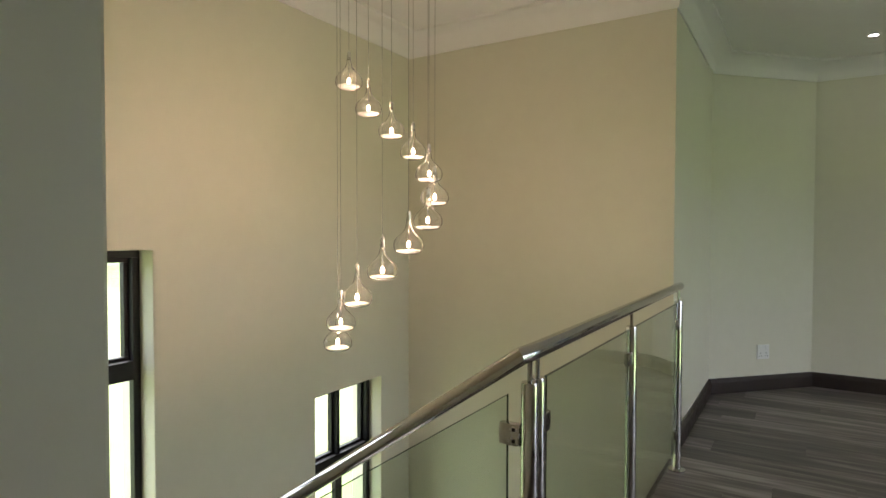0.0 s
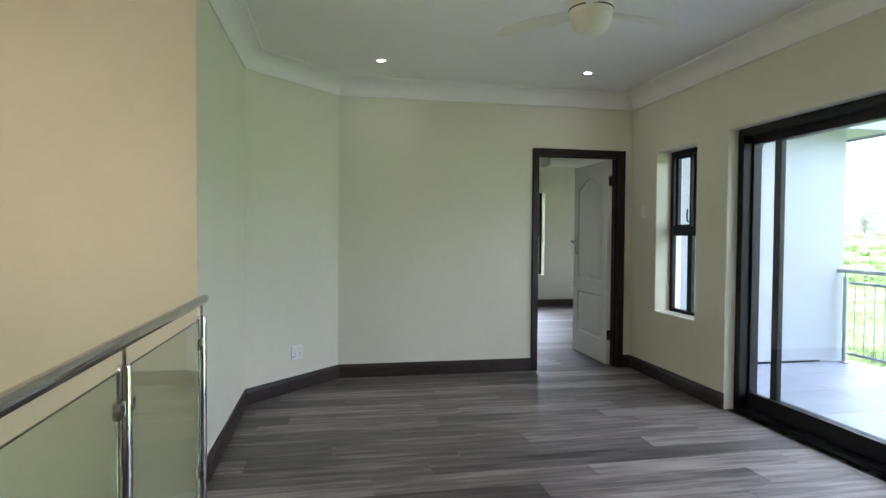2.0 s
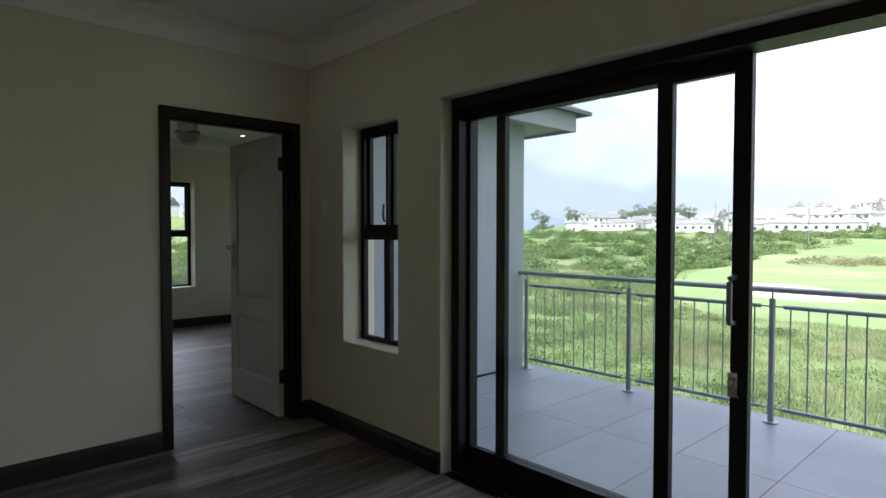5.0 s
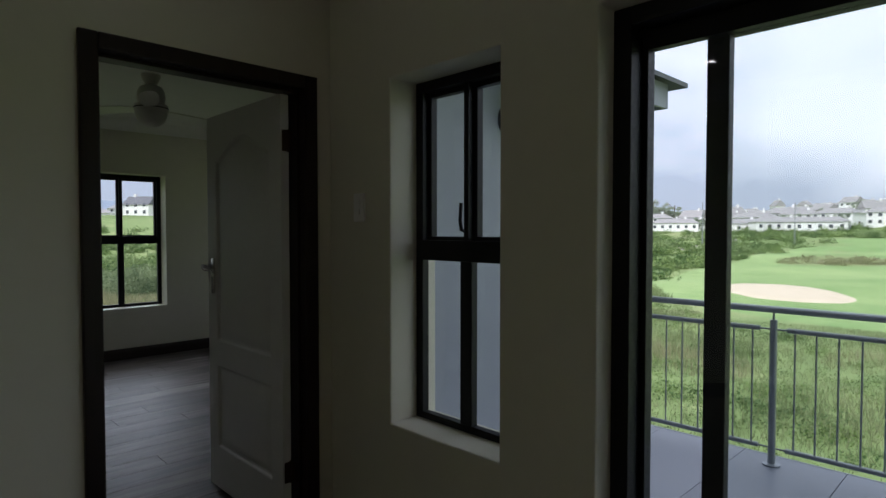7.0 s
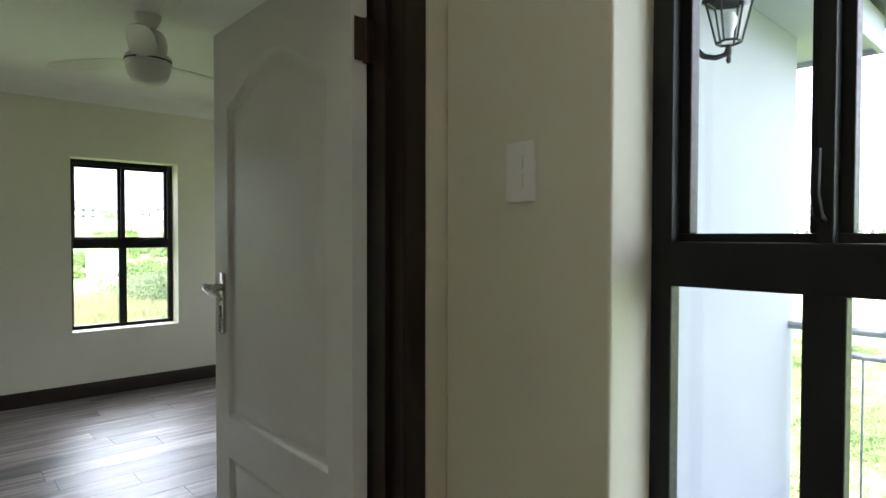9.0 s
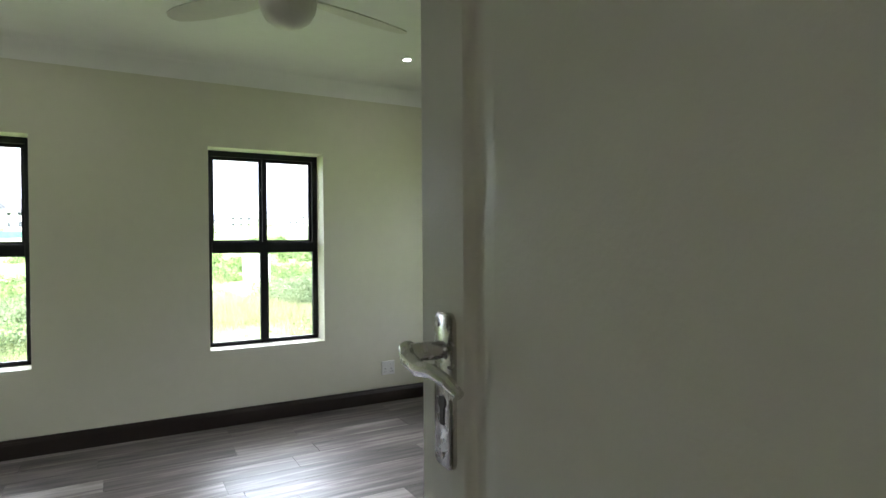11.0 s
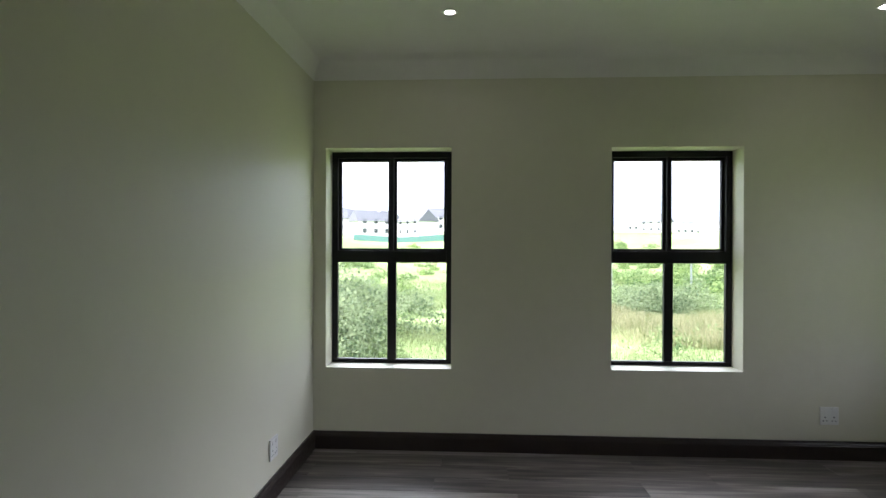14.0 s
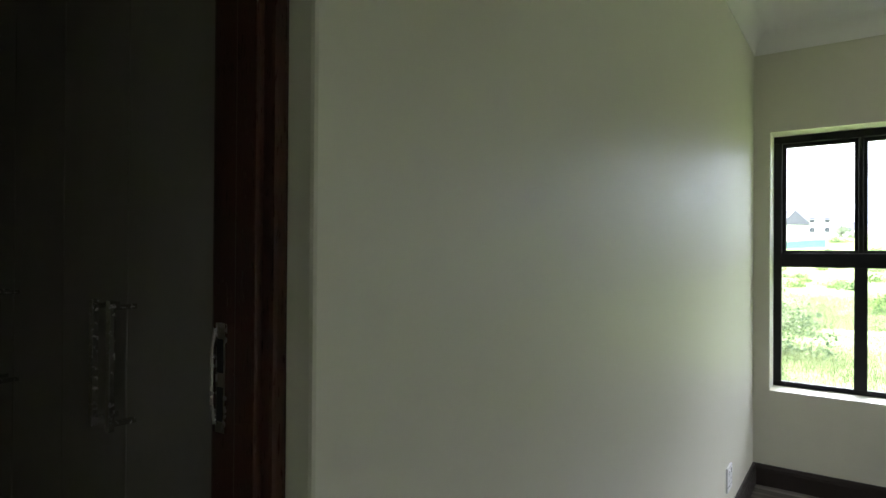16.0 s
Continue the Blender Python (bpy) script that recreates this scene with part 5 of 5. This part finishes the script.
for i in range(22):
    d = -4 + 30 * (i * 0.618 % 1)
    copy_thing((h1, h2, h3)[i % 3], place(d, 270 + 70 * (i * 0.41 % 1), 47 * i % 80 - 40))
for i, (d, r) in enumerate(((62.5, 250), (64.8, 240), (73.2, 228), (76.4, 240), (79.2, 225), (82.5, 235), (69.6, 300), (66, 305), (85, 240), (88, 230), (74.5, 290), (78, 300), (8.5, 300), (15.5, 290), (18, 305), (24, 320))):
    copy_thing(h1, place(d, r, 35 * i % 70 - 30))
for i, (d, r) in enumerate(((60.5, 240), (66.6, 228), (75, 210), (77.8, 205), (72, 215), (13, 280), (20, 275), (5.5, 290), (11, 310), (22, 260), (-2, 280), (0.5, 300))):
    copy_thing(h2, place(d, r, 27 * i % 60 - 30))
for i, (d, r) in enumerate(((-14.5, 172), (-12.5, 185), (-6, 160), (-3.8, 185), (-18, 175), (-22, 180), (-27, 190), (-8.4, 200), (16.8, 240), (9.7, 250), (-33, 180))):
    copy_thing(h3, place(d, r, 63 * i % 180))

bx, by, bz = 12.6, 65.0, float(ground_z(12.6, 65.0))
kio = thing("kiosk", "small plain white plastered kiosk standing in the field", "kiosk", pose(bx, by, bz))
part("wall", boxed(-1.25, 1.25, -1.1, 1.1, -0.6, 2.7, bevel=0.03), HOUSEWHITE, kio)
part("roof_slab", boxed(-1.35, 1.35, -1.2, 1.2, 2.7, 2.85, bevel=0.02), HOUSEWHITE, kio)

fence = thing("shade_net_fence", "green shade-net site fence in front of the houses", "fence")
a0 = [spot(d, 150) for d in np.linspace(-12.2, -2.8, 13)]
for p, q in zip(a0, a0[1:]):
    v = Vector((q[0] - p[0], q[1] - p[1], 0))
    n2 = Vector((-v.y, v.x, 0)).normalized() * 0.03
    b = bmesh.new()
    lo = [b.verts.new((p[0] + s * n2.x, p[1] + s * n2.y, p[2])) for s in (-1, 1)] + [b.verts.new((q[0] + s * n2.x, q[1] + s * n2.y, q[2])) for s in (1, -1)]
    hi = [b.verts.new((w.co.x, w.co.y, w.co.z + 1.6)) for w in lo]
    for i in range(4):
        b.faces.new((lo[i], lo[(i + 1) % 4], hi[(i + 1) % 4], hi[i]))
    b.faces.new(hi)
    part("net_panel", b, SCREEN, fence)
    part("post", tube(bmesh.new(), [p, (p[0], p[1], p[2] + 1.8)], 0.05, 6), GALV, fence)

for d, r in ((69.3, 120), (70.4, 122), (76.5, 130), (19, 60)):
    x, y, z = spot(d, r)
    hh = 9.0 if r > 100 else 4.0
    single("pole", tube(bmesh.new(), [(x, y, z - 0.2), (x, y, z + hh)], 0.11, 8, r_end=0.07), GALV, "thin pale upright pole in the scrub", "pole", "", True)

# ---- far hills ----
# A ridge for the horizon's hazy band; the haze is in its colour.
hv, hf = [], []
n = 90
for i in range(n + 1):
    a = radians(-45 + 105 * i / n)
    env = math.sin(math.pi * i / n) ** 0.6
    top = 40 + env * (95 + 45 * noise.noise((i * 0.09, 3.1, 0)) + 18 * noise.noise((i * 0.4, 7.7, 0)))
    for rr, z in ((2600, -20), (2900, top * 0.6), (3200, top)):
        hv.append((rr * math.sin(a), rr * math.cos(a), z))
for i in range(n):
    for j in range(2):
        o = i * 3 + j
        hf.append((o, o + 3, o + 4, o + 1))
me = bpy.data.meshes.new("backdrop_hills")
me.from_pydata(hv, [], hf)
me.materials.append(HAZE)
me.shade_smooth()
tagged(new("backdrop_hills", me), "hills along the horizon with blue-grey haze painted into their colour", "hills", "", "structure")


# ---- floor planks and balcony tiles ----
def lay_planks(parent, x0, x1, y0, y1, width, length, seed, z=0.0):
    rows = random.Random(seed)
    n, y = 0, y0
    while y < y1 - 0.004:
        yb = min(y + width, y1)
        x = x0 - rows.uniform(0, length)
        while x < x1 - 0.004:
            xa, xb = max(x, x0), min(x + length, x1)
            x += length
            if xb - xa < 0.02:
                continue
            g = 0.0007
            ex, ey = (xb - xa) / 2 - g, (yb - y) / 2 - g
            c = 0.0009
            vs = [(-ex, -ey, -0.005), (ex, -ey, -0.005), (ex, ey, -0.005), (-ex, ey, -0.005), (-ex, -ey, -c), (ex, -ey, -c), (ex, ey, -c), (-ex, ey, -c), (-ex + c, -ey + c, 0), (ex - c, -ey + c, 0), (ex - c, ey - c, 0), (-ex + c, ey - c, 0)]
            fs = [(8, 9, 10, 11)] + [(i, (i + 1) % 4, 4 + (i + 1) % 4, 4 + i) for i in range(4)] + [(4 + i, 4 + (i + 1) % 4, 8 + (i + 1) % 4, 8 + i) for i in range(4)]
            me = bpy.data.meshes.new("plank")
            me.from_pydata(vs, [], fs)
            me.materials.append(PLANK)
            ob = new("plank", me)
            ob.parent = parent
            ob.location = ((xa + xb) / 2, (y + yb) / 2, z)
            n += 1
        y = yb
    return n


by_name = bpy.data.objects
lay_planks(by_name["floor_landing"], -3.50, 0.079, -7.0, -0.003, 0.192, 1.21, 3)
lay_planks(by_name["floor_bedroom"], BX0 - 0.15, BX1, 0.0, BY1, 0.192, 1.21, 5)
lay_planks(by_name["floor_bedroom"], -4.45, BX0 - 0.152, 0.15, 1.54, 0.192, 1.21, 8)

tx, tw = [0.222, 1.33, 2.548], 0.565
meshes = {}
ty = -0.003
while ty > -6.98:
    y_low = max(ty - (0.43 if ty > -0.1 else tw), -7.0)
    for xa, xb in zip(tx, tx[1:]):
        key = (round(xb - xa, 3), round(ty - y_low, 3))
        if key not in meshes:
            meshes[key] = mesh_of("tile", boxed(-key[0] / 2 + 0.002, key[0] / 2 - 0.002, -key[1] / 2 + 0.002, key[1] / 2 - 0.002, -0.010, 0.0), TILE)
        t = new("tile", meshes[key])
        t.parent = by_name["balcony_slab"]
        t.location = ((xa + xb) / 2, (ty + y_low) / 2, -0.023)
    ty = y_low
